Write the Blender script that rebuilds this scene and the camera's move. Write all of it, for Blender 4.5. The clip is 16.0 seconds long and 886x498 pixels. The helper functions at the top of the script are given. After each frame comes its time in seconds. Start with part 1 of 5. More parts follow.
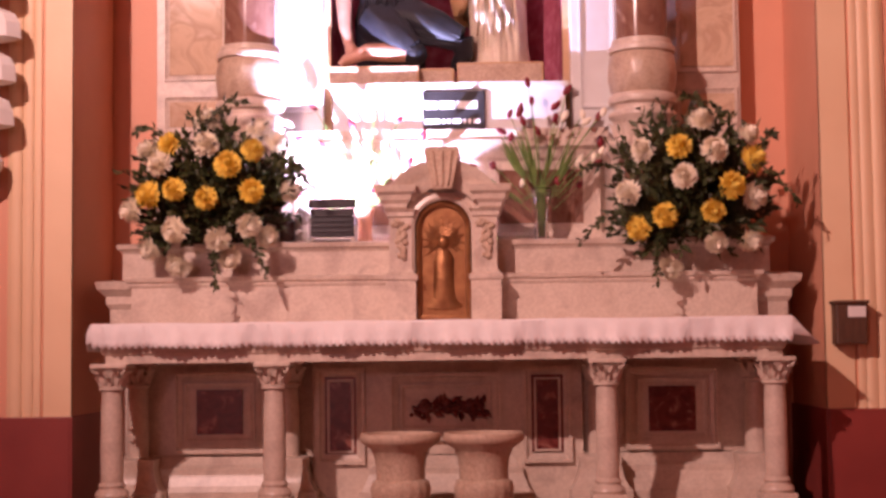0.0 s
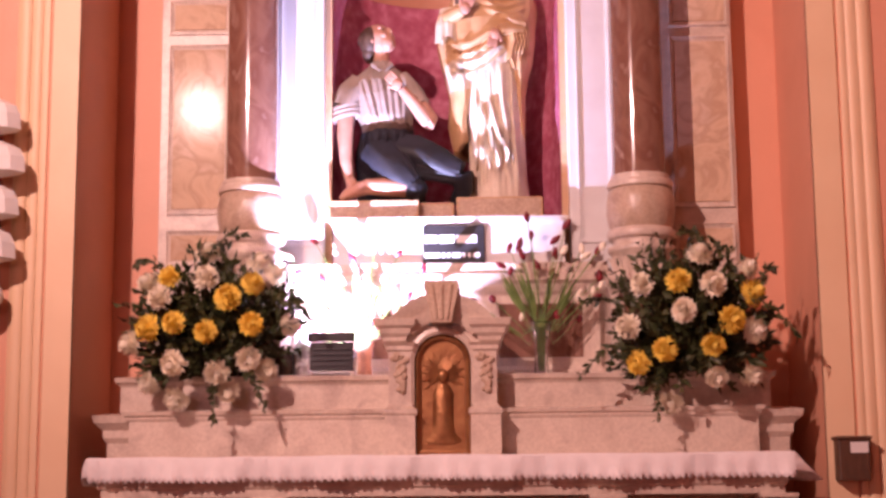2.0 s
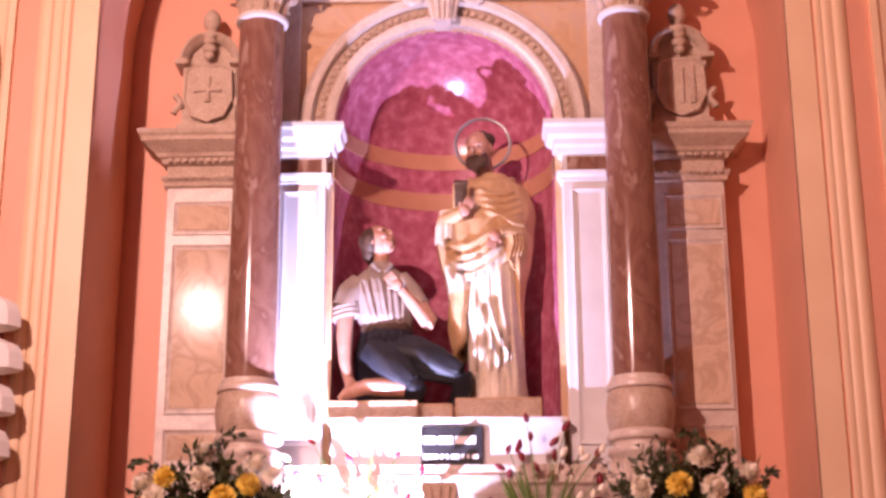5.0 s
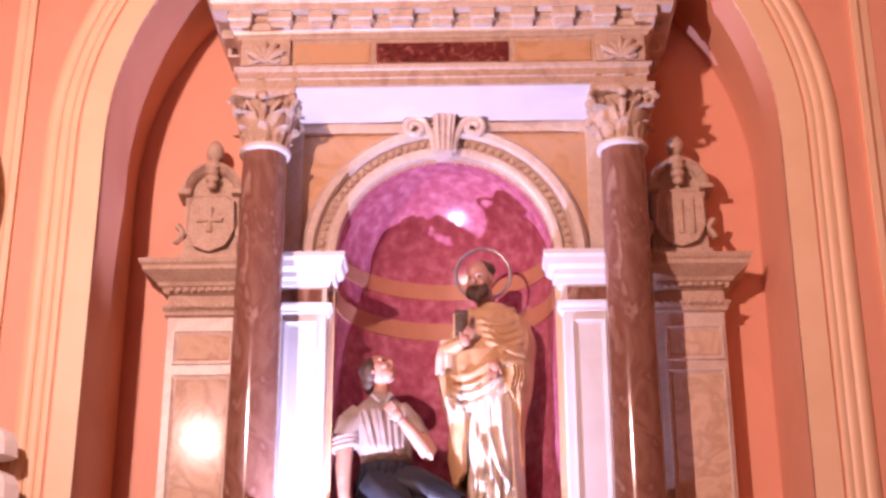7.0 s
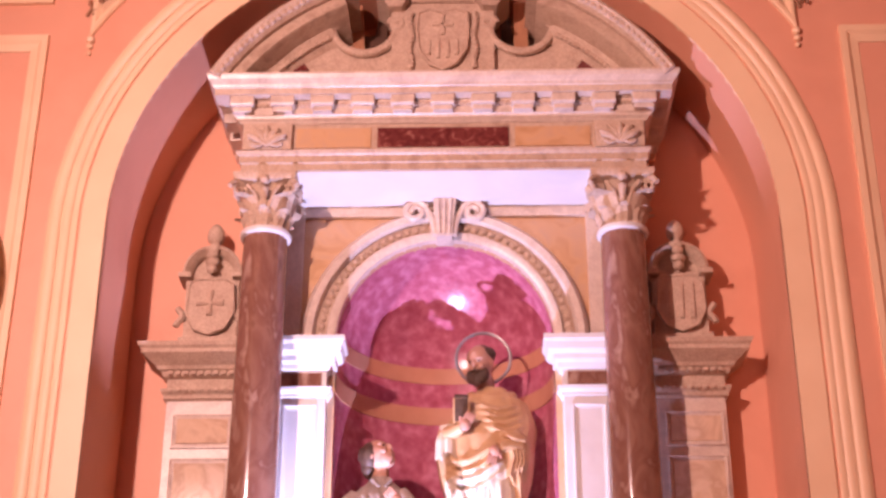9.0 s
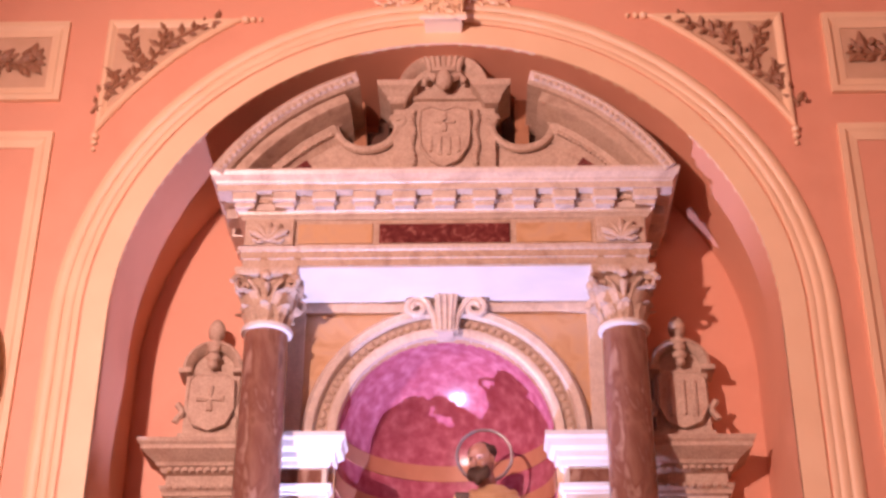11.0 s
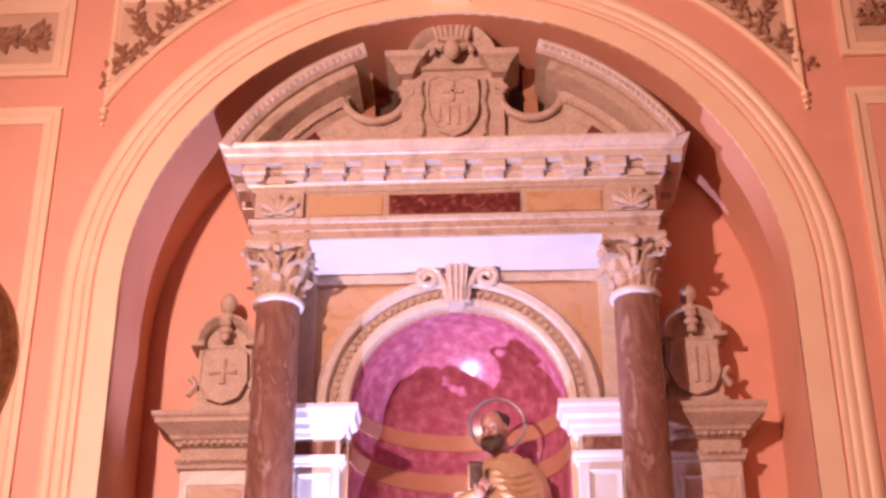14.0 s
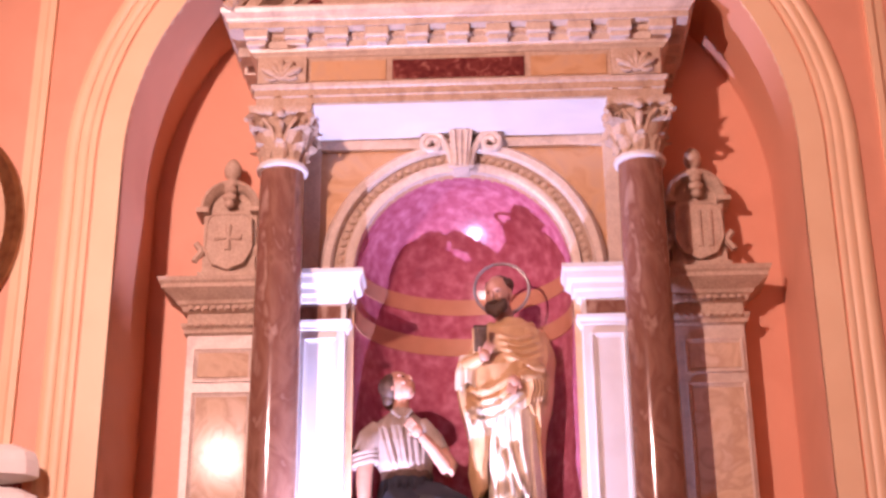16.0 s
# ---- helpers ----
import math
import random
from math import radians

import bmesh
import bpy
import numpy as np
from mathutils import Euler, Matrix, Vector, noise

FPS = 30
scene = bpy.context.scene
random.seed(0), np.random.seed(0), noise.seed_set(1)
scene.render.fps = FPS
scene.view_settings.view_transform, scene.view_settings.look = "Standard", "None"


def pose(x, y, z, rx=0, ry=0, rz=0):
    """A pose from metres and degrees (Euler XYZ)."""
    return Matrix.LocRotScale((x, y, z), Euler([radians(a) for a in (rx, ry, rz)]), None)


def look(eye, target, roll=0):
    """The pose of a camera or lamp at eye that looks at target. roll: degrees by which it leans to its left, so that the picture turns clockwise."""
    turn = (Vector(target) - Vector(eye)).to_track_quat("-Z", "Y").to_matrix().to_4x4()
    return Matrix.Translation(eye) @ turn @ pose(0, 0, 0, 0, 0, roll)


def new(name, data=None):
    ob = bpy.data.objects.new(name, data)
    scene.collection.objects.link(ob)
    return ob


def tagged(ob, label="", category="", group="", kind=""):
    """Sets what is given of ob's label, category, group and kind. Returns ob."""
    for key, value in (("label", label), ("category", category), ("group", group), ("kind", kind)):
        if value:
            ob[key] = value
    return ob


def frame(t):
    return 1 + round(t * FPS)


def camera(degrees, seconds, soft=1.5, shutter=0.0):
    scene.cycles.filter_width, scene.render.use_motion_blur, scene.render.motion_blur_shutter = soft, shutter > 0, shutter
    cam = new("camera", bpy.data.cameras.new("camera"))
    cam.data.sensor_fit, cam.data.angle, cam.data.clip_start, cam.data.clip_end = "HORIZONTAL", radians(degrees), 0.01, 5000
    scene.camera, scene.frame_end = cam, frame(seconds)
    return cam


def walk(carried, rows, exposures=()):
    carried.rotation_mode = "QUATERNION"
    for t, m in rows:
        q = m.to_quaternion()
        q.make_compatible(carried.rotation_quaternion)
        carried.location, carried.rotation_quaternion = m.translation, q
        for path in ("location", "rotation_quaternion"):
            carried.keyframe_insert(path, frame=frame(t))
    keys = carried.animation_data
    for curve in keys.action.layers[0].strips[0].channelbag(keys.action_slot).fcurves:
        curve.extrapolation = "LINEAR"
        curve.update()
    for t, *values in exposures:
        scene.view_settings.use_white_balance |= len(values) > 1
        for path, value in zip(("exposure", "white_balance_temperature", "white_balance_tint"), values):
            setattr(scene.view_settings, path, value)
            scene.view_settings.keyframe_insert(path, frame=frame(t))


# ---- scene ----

cam = camera(33.56, 16.0, soft=3.0)
EYE = (0.2, 0.0, 0.92)
ROWS = [
    (0.0, 1.56, 3.79, -0.68), (0.5, 1.55, 5.09, -0.66), (1.0, 1.53, 6.39, -0.63), (1.5, 1.51, 7.70, -0.58),
    (2.0, 1.49, 9.00, -0.55), (2.5, 1.47, 10.30, -0.50), (3.0, 1.45, 11.60, -0.46), (3.5, 1.44, 12.90, -0.37),
    (4.0, 1.42, 14.19, -0.31), (6.5, 1.40, 20.66, -0.15), (7.0, 1.40, 21.86, -0.12), (7.5, 1.40, 22.86, -0.06),
    (8.0, 1.41, 23.64, 0.0), (8.5, 1.42, 24.31, 0.03), (9.0, 1.41, 25.13, 0.08), (9.5, 1.41, 26.12, 0.16),
    (10.0, 1.42, 27.16, 0.23), (12.5, 1.72, 29.96, 0.03), (13.0, 1.80, 29.49, -0.16), (13.5, 1.86, 28.75, -0.29),
    (14.0, 1.94, 27.71, -0.36), (14.5, 2.01, 26.45, -0.38), (15.0, 2.06, 25.11, -0.42), (15.5, 2.13, 23.78, -0.46),
    (16.0, 2.16, 22.46, -0.48),
]
walk(cam, [(t, pose(*EYE, 90 + pitch, 0, yaw) @ pose(0, 0, 0, 0, 0, roll)) for t, yaw, pitch, roll in ROWS],
     exposures=[(0.0, 0.0)])

# ---------------------------------------------------------------- light
world = bpy.data.worlds.new("dim_church")
world.use_nodes = True
world.node_tree.nodes["Background"].inputs[0].default_value = (1.0, 0.72, 0.6, 1)
world.node_tree.nodes["Background"].inputs[1].default_value = 0.012
scene.world = world


def spot(name, eye, target, watts, colour, size, radius, blend):
    data = bpy.data.lights.new(name, "SPOT")
    data.energy, data.color, data.spot_size, data.shadow_soft_size, data.spot_blend = watts, colour, radians(size), radius, blend
    ob = new(name, data)
    ob.matrix_world = look(eye, target)
    return ob


def bulb(name, eye, watts, colour, radius):
    data = bpy.data.lights.new(name, "POINT")
    data.energy, data.color, data.shadow_soft_size = watts, colour, radius
    ob = new(name, data)
    ob.location = eye
    return ob


WARM = (1.0, 0.61, 0.58)
KEY = spot("nave_spotlight", (-2.7, 1.8, 4.8), (0.8, 8.0, 4.2), 2280, WARM, 112, 0.07, 1.0)
# FILL is an added point lamp for the nave's ambient light, no fixture seen
FILL = bulb("nave_fill_light", (-2.5, -4.5, 2.4), 256, (1.0, 0.55, 0.61), 0.5)
FLOOD = spot("floodlight_beam", (-0.60, 7.735, 1.64), (-0.48, 8.40, 3.20), 860, (0.61, 0.57, 1.0), 146, 0.008, 1.0)


# ---------------------------------------------------------------- materials
def material(name, stops, scale=6.0, rough=0.6, metal=0.0, bump=0.0, bump_scale=60.0, detail=6.0, warp=0.0,
             stretch=(1, 1, 1), spread=0.0, stain=0.0, trans=0.0):
    """stops: colours of the large pattern, from low to high noise."""
    mat = bpy.data.materials.new(name)
    mat.use_nodes = True
    nodes, links = mat.node_tree.nodes, mat.node_tree.links
    b = nodes["Principled BSDF"]
    b.inputs["Roughness"].default_value, b.inputs["Metallic"].default_value = rough, metal
    b.inputs["Transmission Weight"].default_value = trans
    co = nodes.new("ShaderNodeTexCoord")
    mp = nodes.new("ShaderNodeMapping")
    mp.inputs["Scale"].default_value = stretch
    links.new(co.outputs["Object"], mp.inputs["Vector"])
    n = nodes.new("ShaderNodeTexNoise")
    n.inputs["Scale"].default_value, n.inputs["Detail"].default_value = scale, detail
    n.inputs["Distortion"].default_value = warp
    links.new(mp.outputs["Vector"], n.inputs["Vector"])
    ramp = nodes.new("ShaderNodeValToRGB")
    while len(ramp.color_ramp.elements) < len(stops):
        ramp.color_ramp.elements.new(0.5)
    for k, c in enumerate(stops):
        e = ramp.color_ramp.elements[k]
        e.position = 0.3 + 0.4 * k / max(1, len(stops) - 1)
        e.color = (*c, 1)
    links.new(n.outputs["Fac"], ramp.inputs["Fac"])
    out = ramp.outputs["Color"]
    fine = nodes.new("ShaderNodeTexNoise")
    fine.inputs["Scale"].default_value, fine.inputs["Detail"].default_value = bump_scale, 8.0
    links.new(co.outputs["Object"], fine.inputs["Vector"])
    if stain:
        mul = nodes.new("ShaderNodeMixRGB")
        mul.blend_type = "MULTIPLY"
        mul.inputs["Fac"].default_value = stain
        r2 = nodes.new("ShaderNodeValToRGB")
        r2.color_ramp.elements[0].position, r2.color_ramp.elements[1].position = 0.35, 0.65
        r2.color_ramp.elements[0].color = (0.45, 0.38, 0.34, 1)
        links.new(fine.outputs["Fac"], r2.inputs["Fac"])
        links.new(out, mul.inputs[1])
        links.new(r2.outputs["Color"], mul.inputs[2])
        out = mul.outputs["Color"]
    if spread:
        info = nodes.new("ShaderNodeObjectInfo")
        hsv = nodes.new("ShaderNodeHueSaturation")
        mr = nodes.new("ShaderNodeMapRange")
        mr.inputs["To Min"].default_value, mr.inputs["To Max"].default_value = 1 - spread, 1 + spread
        links.new(info.outputs["Random"], mr.inputs["Value"])
        links.new(mr.outputs["Result"], hsv.inputs["Value"])
        links.new(out, hsv.inputs["Color"])
        out = hsv.outputs["Color"]
    links.new(out, b.inputs["Base Color"])
    if bump:
        bp = nodes.new("ShaderNodeBump")
        bp.inputs["Strength"].default_value, bp.inputs["Distance"].default_value = bump, 0.01
        links.new(fine.outputs["Fac"], bp.inputs["Height"])
        links.new(bp.outputs["Normal"], b.inputs["Normal"])
    return mat


ORANGE = material("orange_wall_paint", [(0.65, 0.305, 0.19), (0.71, 0.345, 0.22), (0.69, 0.335, 0.21)], 1.5, 0.55, bump=0.15, bump_scale=25)
CREAM = material("cream_trim_paint", [(0.77, 0.53, 0.325), (0.82, 0.585, 0.37)], 3, 0.5, bump=0.1, bump_scale=40)
REDDADO = material("dark_red_dado_paint", [(0.22, 0.035, 0.03), (0.28, 0.05, 0.04)], 3, 0.45, bump=0.1)
MARBLE = material("pale_grey_marble", [(0.58, 0.46, 0.37), (0.68, 0.56, 0.46), (0.50, 0.39, 0.32)], 5, 0.35, bump=0.08, warp=0.8, stain=0.25)
STONE = material("carved_tan_stone", [(0.50, 0.36, 0.26), (0.62, 0.47, 0.35)], 12, 0.7, bump=0.35, bump_scale=70, stain=0.4)
WHITE = material("white_marble_block", [(0.70, 0.68, 0.66), (0.62, 0.59, 0.57)], 4, 0.4, warp=0.6)
BROWN = material("brown_veined_marble", [(0.15, 0.068, 0.045), (0.26, 0.135, 0.095), (0.19, 0.085, 0.06), (0.42, 0.28, 0.22)], 5, 0.12, warp=1.6, detail=8, stretch=(1, 1, 0.5))
RED = material("red_marble", [(0.085, 0.016, 0.015), (0.12, 0.024, 0.022), (0.16, 0.035, 0.03), (0.32, 0.13, 0.10)], 14, 0.25, warp=1.2, detail=8)
SIENA = material("yellow_siena_marble", [(0.48, 0.28, 0.14), (0.58, 0.36, 0.20), (0.52, 0.34, 0.22)], 5, 0.2, warp=1.4)
PEACH = material("peach_veined_marble", [(0.56, 0.38, 0.25), (0.64, 0.47, 0.33), (0.50, 0.34, 0.23), (0.66, 0.50, 0.38)], 4, 0.13, warp=1.6, detail=8)
PEACH.node_tree.nodes["Principled BSDF"].inputs["Specular IOR Level"].default_value = 0.045
TAN = material("tan_veined_marble", [(0.46, 0.32, 0.22), (0.56, 0.42, 0.31), (0.40, 0.28, 0.20)], 6, 0.35, bump=0.08, warp=1.0, stain=0.3)
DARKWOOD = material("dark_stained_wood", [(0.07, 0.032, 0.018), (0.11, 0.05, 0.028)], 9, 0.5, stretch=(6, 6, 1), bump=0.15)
NICHE = material("crimson_niche_plaster", [(0.36, 0.08, 0.125), (0.45, 0.125, 0.185), (0.58, 0.21, 0.29)], 14, 0.24, bump=0.15, bump_scale=35)
BAND = material("faded_ochre_band", [(0.50, 0.24, 0.14), (0.56, 0.28, 0.17)], 9, 0.5, bump=0.1)
CLOTH = material("white_altar_cloth", [(0.80, 0.74, 0.72), (0.86, 0.80, 0.78)], 20, 0.9, bump=0.3, bump_scale=180)
BRONZE = material("gilded_bronze", [(0.24, 0.105, 0.045), (0.40, 0.20, 0.085)], 14, 0.42, metal=0.8, bump=0.25, bump_scale=60)
LEAF = material("dark_green_leaf", [(0.026, 0.034, 0.010), (0.048, 0.056, 0.016), (0.090, 0.088, 0.030)], 9, 0.5)
STEM = material("green_stem", [(0.12, 0.20, 0.05), (0.20, 0.28, 0.08)], 20, 0.5)
YELLOW = material("yellow_petal", [(0.90, 0.64, 0.08), (0.95, 0.76, 0.18)], 30, 0.6, spread=0.08)
PALE = material("white_petal", [(0.90, 0.80, 0.62), (0.95, 0.88, 0.73)], 30, 0.6, spread=0.06)
BUD = material("crimson_bud", [(0.15, 0.008, 0.016), (0.25, 0.018, 0.028)], 30, 0.45)
BLACK = material("black_enamel", [(0.012, 0.012, 0.014), (0.02, 0.02, 0.022)], 20, 0.35)
SOFFIT = material("white_soffit_marble", [(0.78, 0.75, 0.73), (0.70, 0.67, 0.66)], 3, 0.4, warp=0.6)
TERRA = material("terracotta_vase", [(0.52, 0.24, 0.14), (0.60, 0.30, 0.18)], 12, 0.6)
FLOORM = material("red_tile_floor", [(0.20, 0.05, 0.04), (0.26, 0.08, 0.06)], 4, 0.3, bump=0.1)
PLASTER = material("white_plaster", [(0.74, 0.70, 0.66), (0.82, 0.78, 0.74)], 8, 0.6, bump=0.1)
SKIN = material("painted_flesh", [(0.44, 0.22, 0.15), (0.54, 0.30, 0.21)], 14, 0.5)
ROBE = material("cream_painted_robe", [(0.46, 0.265, 0.12), (0.60, 0.385, 0.20)], 7, 0.55, bump=0.1)
TUNIC = material("pale_cream_painted_tunic", [(0.62, 0.50, 0.36), (0.74, 0.64, 0.50)], 8, 0.5, bump=0.1, stain=0.15)
HAIR = material("dark_painted_hair", [(0.055, 0.027, 0.016), (0.095, 0.05, 0.03)], 30, 0.6, bump=0.3)
SHIRT = material("pale_painted_shirt", [(0.26, 0.20, 0.16), (0.38, 0.30, 0.25)], 9, 0.6)
TROUSER = material("blue_black_painted_cloth", [(0.004, 0.005, 0.009), (0.018, 0.019, 0.028)], 9, 0.62)
IRON = material("grey_metal", [(0.30, 0.28, 0.28), (0.40, 0.38, 0.38)], 20, 0.4, metal=0.7)
WOOD = material("orange_brown_timber", [(0.36, 0.16, 0.08), (0.46, 0.22, 0.11)], 9, 0.6, stretch=(6, 6, 1), bump=0.15)
OCHRE = material("pale_relief_ground", [(0.56, 0.36, 0.22), (0.62, 0.41, 0.26)], 8, 0.6)
LEAFRELIEF = material("brown_painted_leaf_relief", [(0.26, 0.12, 0.06), (0.34, 0.17, 0.09)], 20, 0.55)
GLASS = material("clear_glass", [(0.9, 0.9, 0.9), (0.95, 0.95, 0.95)], 4, 0.05, trans=1.0)


# ---------------------------------------------------------------- mesh tools
def part(name, bm, mat, parent=None, label="", smooth=False):
    bmesh.ops.remove_doubles(bm, verts=bm.verts, dist=1e-5)
    bmesh.ops.recalc_face_normals(bm, faces=bm.faces)
    me = bpy.data.meshes.new(name)
    bm.to_mesh(me)
    bm.free()
    for m in (mat if isinstance(mat, (list, tuple)) else [mat]):
        me.materials.append(m)
    if smooth:
        for p in me.polygons:
            p.use_smooth = True
        me.set_sharp_from_angle(angle=radians(40))
    ob = new(name, me)
    ob.parent = parent
    if label:
        ob["label"] = label
    return ob


def empty(name, at, label, category, group="", kind=""):
    ob = new(name)
    ob.empty_display_size = 0.1
    ob.location = at
    return tagged(ob, label, category, group, kind)


def under(ob, parent):
    """Keep the built place of ob when it goes under a moved empty."""
    ob.parent = parent
    ob.matrix_parent_inverse = Matrix.Translation(parent.location).inverted()
    return ob


def B():
    return bmesh.new()


def box(bm, x0, x1, y0, y1, z0, z1, bevel=0.0, mi=0):
    vs = [bm.verts.new((x, y, z)) for x in (x0, x1) for y in (y0, y1) for z in (z0, z1)]
    fs = [bm.faces.new([vs[i] for i in q]) for q in ((0, 1, 3, 2), (4, 6, 7, 5), (0, 4, 5, 1), (2, 3, 7, 6), (0, 2, 6, 4), (1, 5, 7, 3))]
    for f in fs:
        f.material_index = mi
    if bevel:
        es = list({e for f in fs for e in f.edges})
        bmesh.ops.bevel(bm, geom=es, offset=bevel, segments=2, profile=0.6, affect="EDGES")
    return bm


def lathe(bm, rz, at=(0, 0, 0), n=32, wave=None, mi=0, square=0.0):
    rings = []
    for r, z in rz:
        ring = []
        for k in range(n):
            a = 2 * math.pi * k / n
            rr = r * (1 + (wave(a, z) if wave else 0))
            ring.append(bm.verts.new((at[0] + rr * math.cos(a), at[1] + rr * math.sin(a), at[2] + z)))
        rings.append(ring)
    for a, b in zip(rings, rings[1:]):
        for k in range(n):
            f = bm.faces.new((a[k], a[(k + 1) % n], b[(k + 1) % n], b[k]))
            f.material_index = mi
    bm.faces.new(rings[0][::-1]).material_index = mi
    bm.faces.new(rings[-1]).material_index = mi
    return bm


def moulding(bm, x0, x1, yf, yb, prof, mi=0):
    """A moulding that runs along the front and returns along both ends; prof: (out, z) from bottom to top."""
    rings = [[bm.verts.new(p) for p in ((x0 - o, yb, z), (x0 - o, yf - o, z), (x1 + o, yf - o, z), (x1 + o, yb, z))] for o, z in prof]
    for a, b in zip(rings, rings[1:]):
        for k in range(4):
            bm.faces.new((a[k], a[(k + 1) % 4], b[(k + 1) % 4], b[k])).material_index = mi
    bm.faces.new(rings[0]).material_index = mi
    bm.faces.new(rings[-1]).material_index = mi
    return bm


def arch_band(bm, cx, cz, prof, a0, a1, n=48, legs=None, mi=0):
    """prof: closed loop of (r, y), swept from angle a0 to a1 (degrees, 0 is +x); legs: z to which both ends run straight down."""
    rows = []
    angles = [a0 + (a1 - a0) * k / n for k in range(n + 1)]
    if legs is not None:
        rows.append([bm.verts.new((cx + r * math.cos(radians(a0)), y, legs)) for r, y in prof])
    for a in angles:
        rows.append([bm.verts.new((cx + r * math.cos(radians(a)), y, cz + r * math.sin(radians(a)))) for r, y in prof])
    if legs is not None:
        rows.append([bm.verts.new((cx + r * math.cos(radians(a1)), y, legs)) for r, y in prof])
    m = len(prof)
    for p, q in zip(rows, rows[1:]):
        for k in range(m):
            bm.faces.new((p[k], p[(k + 1) % m], q[(k + 1) % m], q[k])).material_index = mi
    bm.faces.new(rows[0]).material_index = mi
    bm.faces.new(rows[-1]).material_index = mi
    return bm


def arch_plate(bm, cx, r, zb, zs, x0, x1, z1, y0, y1, n=40):
    """A wall from x0 to x1 and zb to z1, y0 to y1 thick, with a round-headed opening."""
    def pair(a):
        c, s = math.cos(a), math.sin(a)
        k = min((x1 - cx) / c if c > 1e-9 else 1e9, (x0 - cx) / c if c < -1e-9 else 1e9, (z1 - zs) / s if s > 1e-9 else 1e9)
        return (cx + r * c, zs + r * s), (cx + k * c, zs + k * s)
    corner = [math.atan2(z1 - zs, x1 - cx), math.atan2(z1 - zs, x0 - cx)]
    angles = sorted([math.pi * k / n for k in range(n + 1)] + corner)
    pairs = [((cx + r, zb), (x1, zb))] + [pair(a) for a in angles] + [((cx - r, zb), (x0, zb))]
    quad = [[[bm.verts.new((p[0], y, p[1])) for p in pr] for y in (y0, y1)] for pr in pairs]
    for a, b in zip(quad, quad[1:]):
        for k in range(2):
            bm.faces.new((a[k][0], a[k][1], b[k][1], b[k][0]))
        bm.faces.new((a[0][0], b[0][0], b[1][0], a[1][0]))
        bm.faces.new((a[0][1], b[0][1], b[1][1], a[1][1]))
    for q in (quad[0], quad[-1]):
        bm.faces.new((q[0][0], q[0][1], q[1][1], q[1][0]))
    return bm


def loft(bm, rows, n=40, fold=None, mi=0, at=(0, 0, 0)):
    """rows: (z, cx, cy, rx, ry), closed at both ends."""
    rings = []
    for z, cx, cy, rx, ry in rows:
        ring = []
        for k in range(n):
            a = 2 * math.pi * k / n
            g = 1 + (fold(a, z) if fold else 0)
            ring.append(bm.verts.new((at[0] + cx + rx * g * math.cos(a), at[1] + cy + ry * g * math.sin(a), at[2] + z)))
        rings.append(ring)
    for a, b in zip(rings, rings[1:]):
        for k in range(n):
            bm.faces.new((a[k], a[(k + 1) % n], b[(k + 1) % n], b[k])).material_index = mi
    bm.faces.new(rings[0][::-1]).material_index = mi
    bm.faces.new(rings[-1]).material_index = mi
    return bm


def tube(bm, pts, radii, n=10, mi=0, fold=0.0):
    """A round limb through pts."""
    pts = [Vector(p) for p in pts]
    rings, side = [], None
    for k, p in enumerate(pts):
        d = (pts[min(k + 1, len(pts) - 1)] - pts[max(k - 1, 0)]).normalized()
        if side is None:
            side = d.orthogonal().normalized()
        side = (side - d * side.dot(d)).normalized()
        up = d.cross(side)
        r = radii[k] if isinstance(radii, (list, tuple)) else radii
        rings.append([bm.verts.new(p + (side * math.cos(2 * math.pi * j / n) + up * math.sin(2 * math.pi * j / n)) * r * (1 + fold * math.sin(j * 5.1 + k * 1.3))) for j in range(n)])
    for a, b in zip(rings, rings[1:]):
        for j in range(n):
            bm.faces.new((a[j], a[(j + 1) % n], b[(j + 1) % n], b[j])).material_index = mi
    bm.faces.new(rings[0][::-1]).material_index = mi
    bm.faces.new(rings[-1]).material_index = mi
    return bm


def ball(bm, at, r, mi=0, u=14, v=9):
    r = (r, r, r) if isinstance(r, (int, float)) else r
    m = Matrix.Translation(at) @ Matrix.Diagonal((*r, 1))
    out = bmesh.ops.create_uvsphere(bm, u_segments=u, v_segments=v, radius=1.0, matrix=m)
    for f in {f for vv in out["verts"] for f in vv.link_faces}:
        f.material_index = mi
    return bm


def plate(bm, pts, y0, y1, mi=0):
    """An upright slab with the outline pts of (x, z), from y0 (front) to y1."""
    f0 = [bm.verts.new((x, y0, z)) for x, z in pts]
    f1 = [bm.verts.new((x, y1, z)) for x, z in pts]
    n = len(pts)
    bm.faces.new(f0).material_index = mi
    bm.faces.new(f1[::-1]).material_index = mi
    for k in range(n):
        bm.faces.new((f0[k], f0[(k + 1) % n], f1[(k + 1) % n], f1[k])).material_index = mi
    return bm


def frame_box(bm, x0, x1, z0, z1, y, w=0.03, d=0.02):
    """A raised picture-frame moulding round a panel on the plane y."""
    prof = [(0, 0), (0, d), (w * 0.35, d), (w * 0.55, d * 0.5), (w, d * 0.3), (w, 0)]
    rings = [[bm.verts.new(p) for p in ((x0 + i, y - h, z0 + i), (x1 - i, y - h, z0 + i), (x1 - i, y - h, z1 - i), (x0 + i, y - h, z1 - i))] for i, h in prof]
    for a, b in zip(rings, rings[1:]):
        for k in range(4):
            bm.faces.new((a[k], a[(k + 1) % 4], b[(k + 1) % 4], b[k]))
    return bm


# the altarpiece stands this much nearer to the nave than the back wall suggests
K = 0.9735
NEAR = Matrix.Translation(EYE) @ Matrix.Scale(K, 4) @ Matrix.Translation(EYE).inverted()


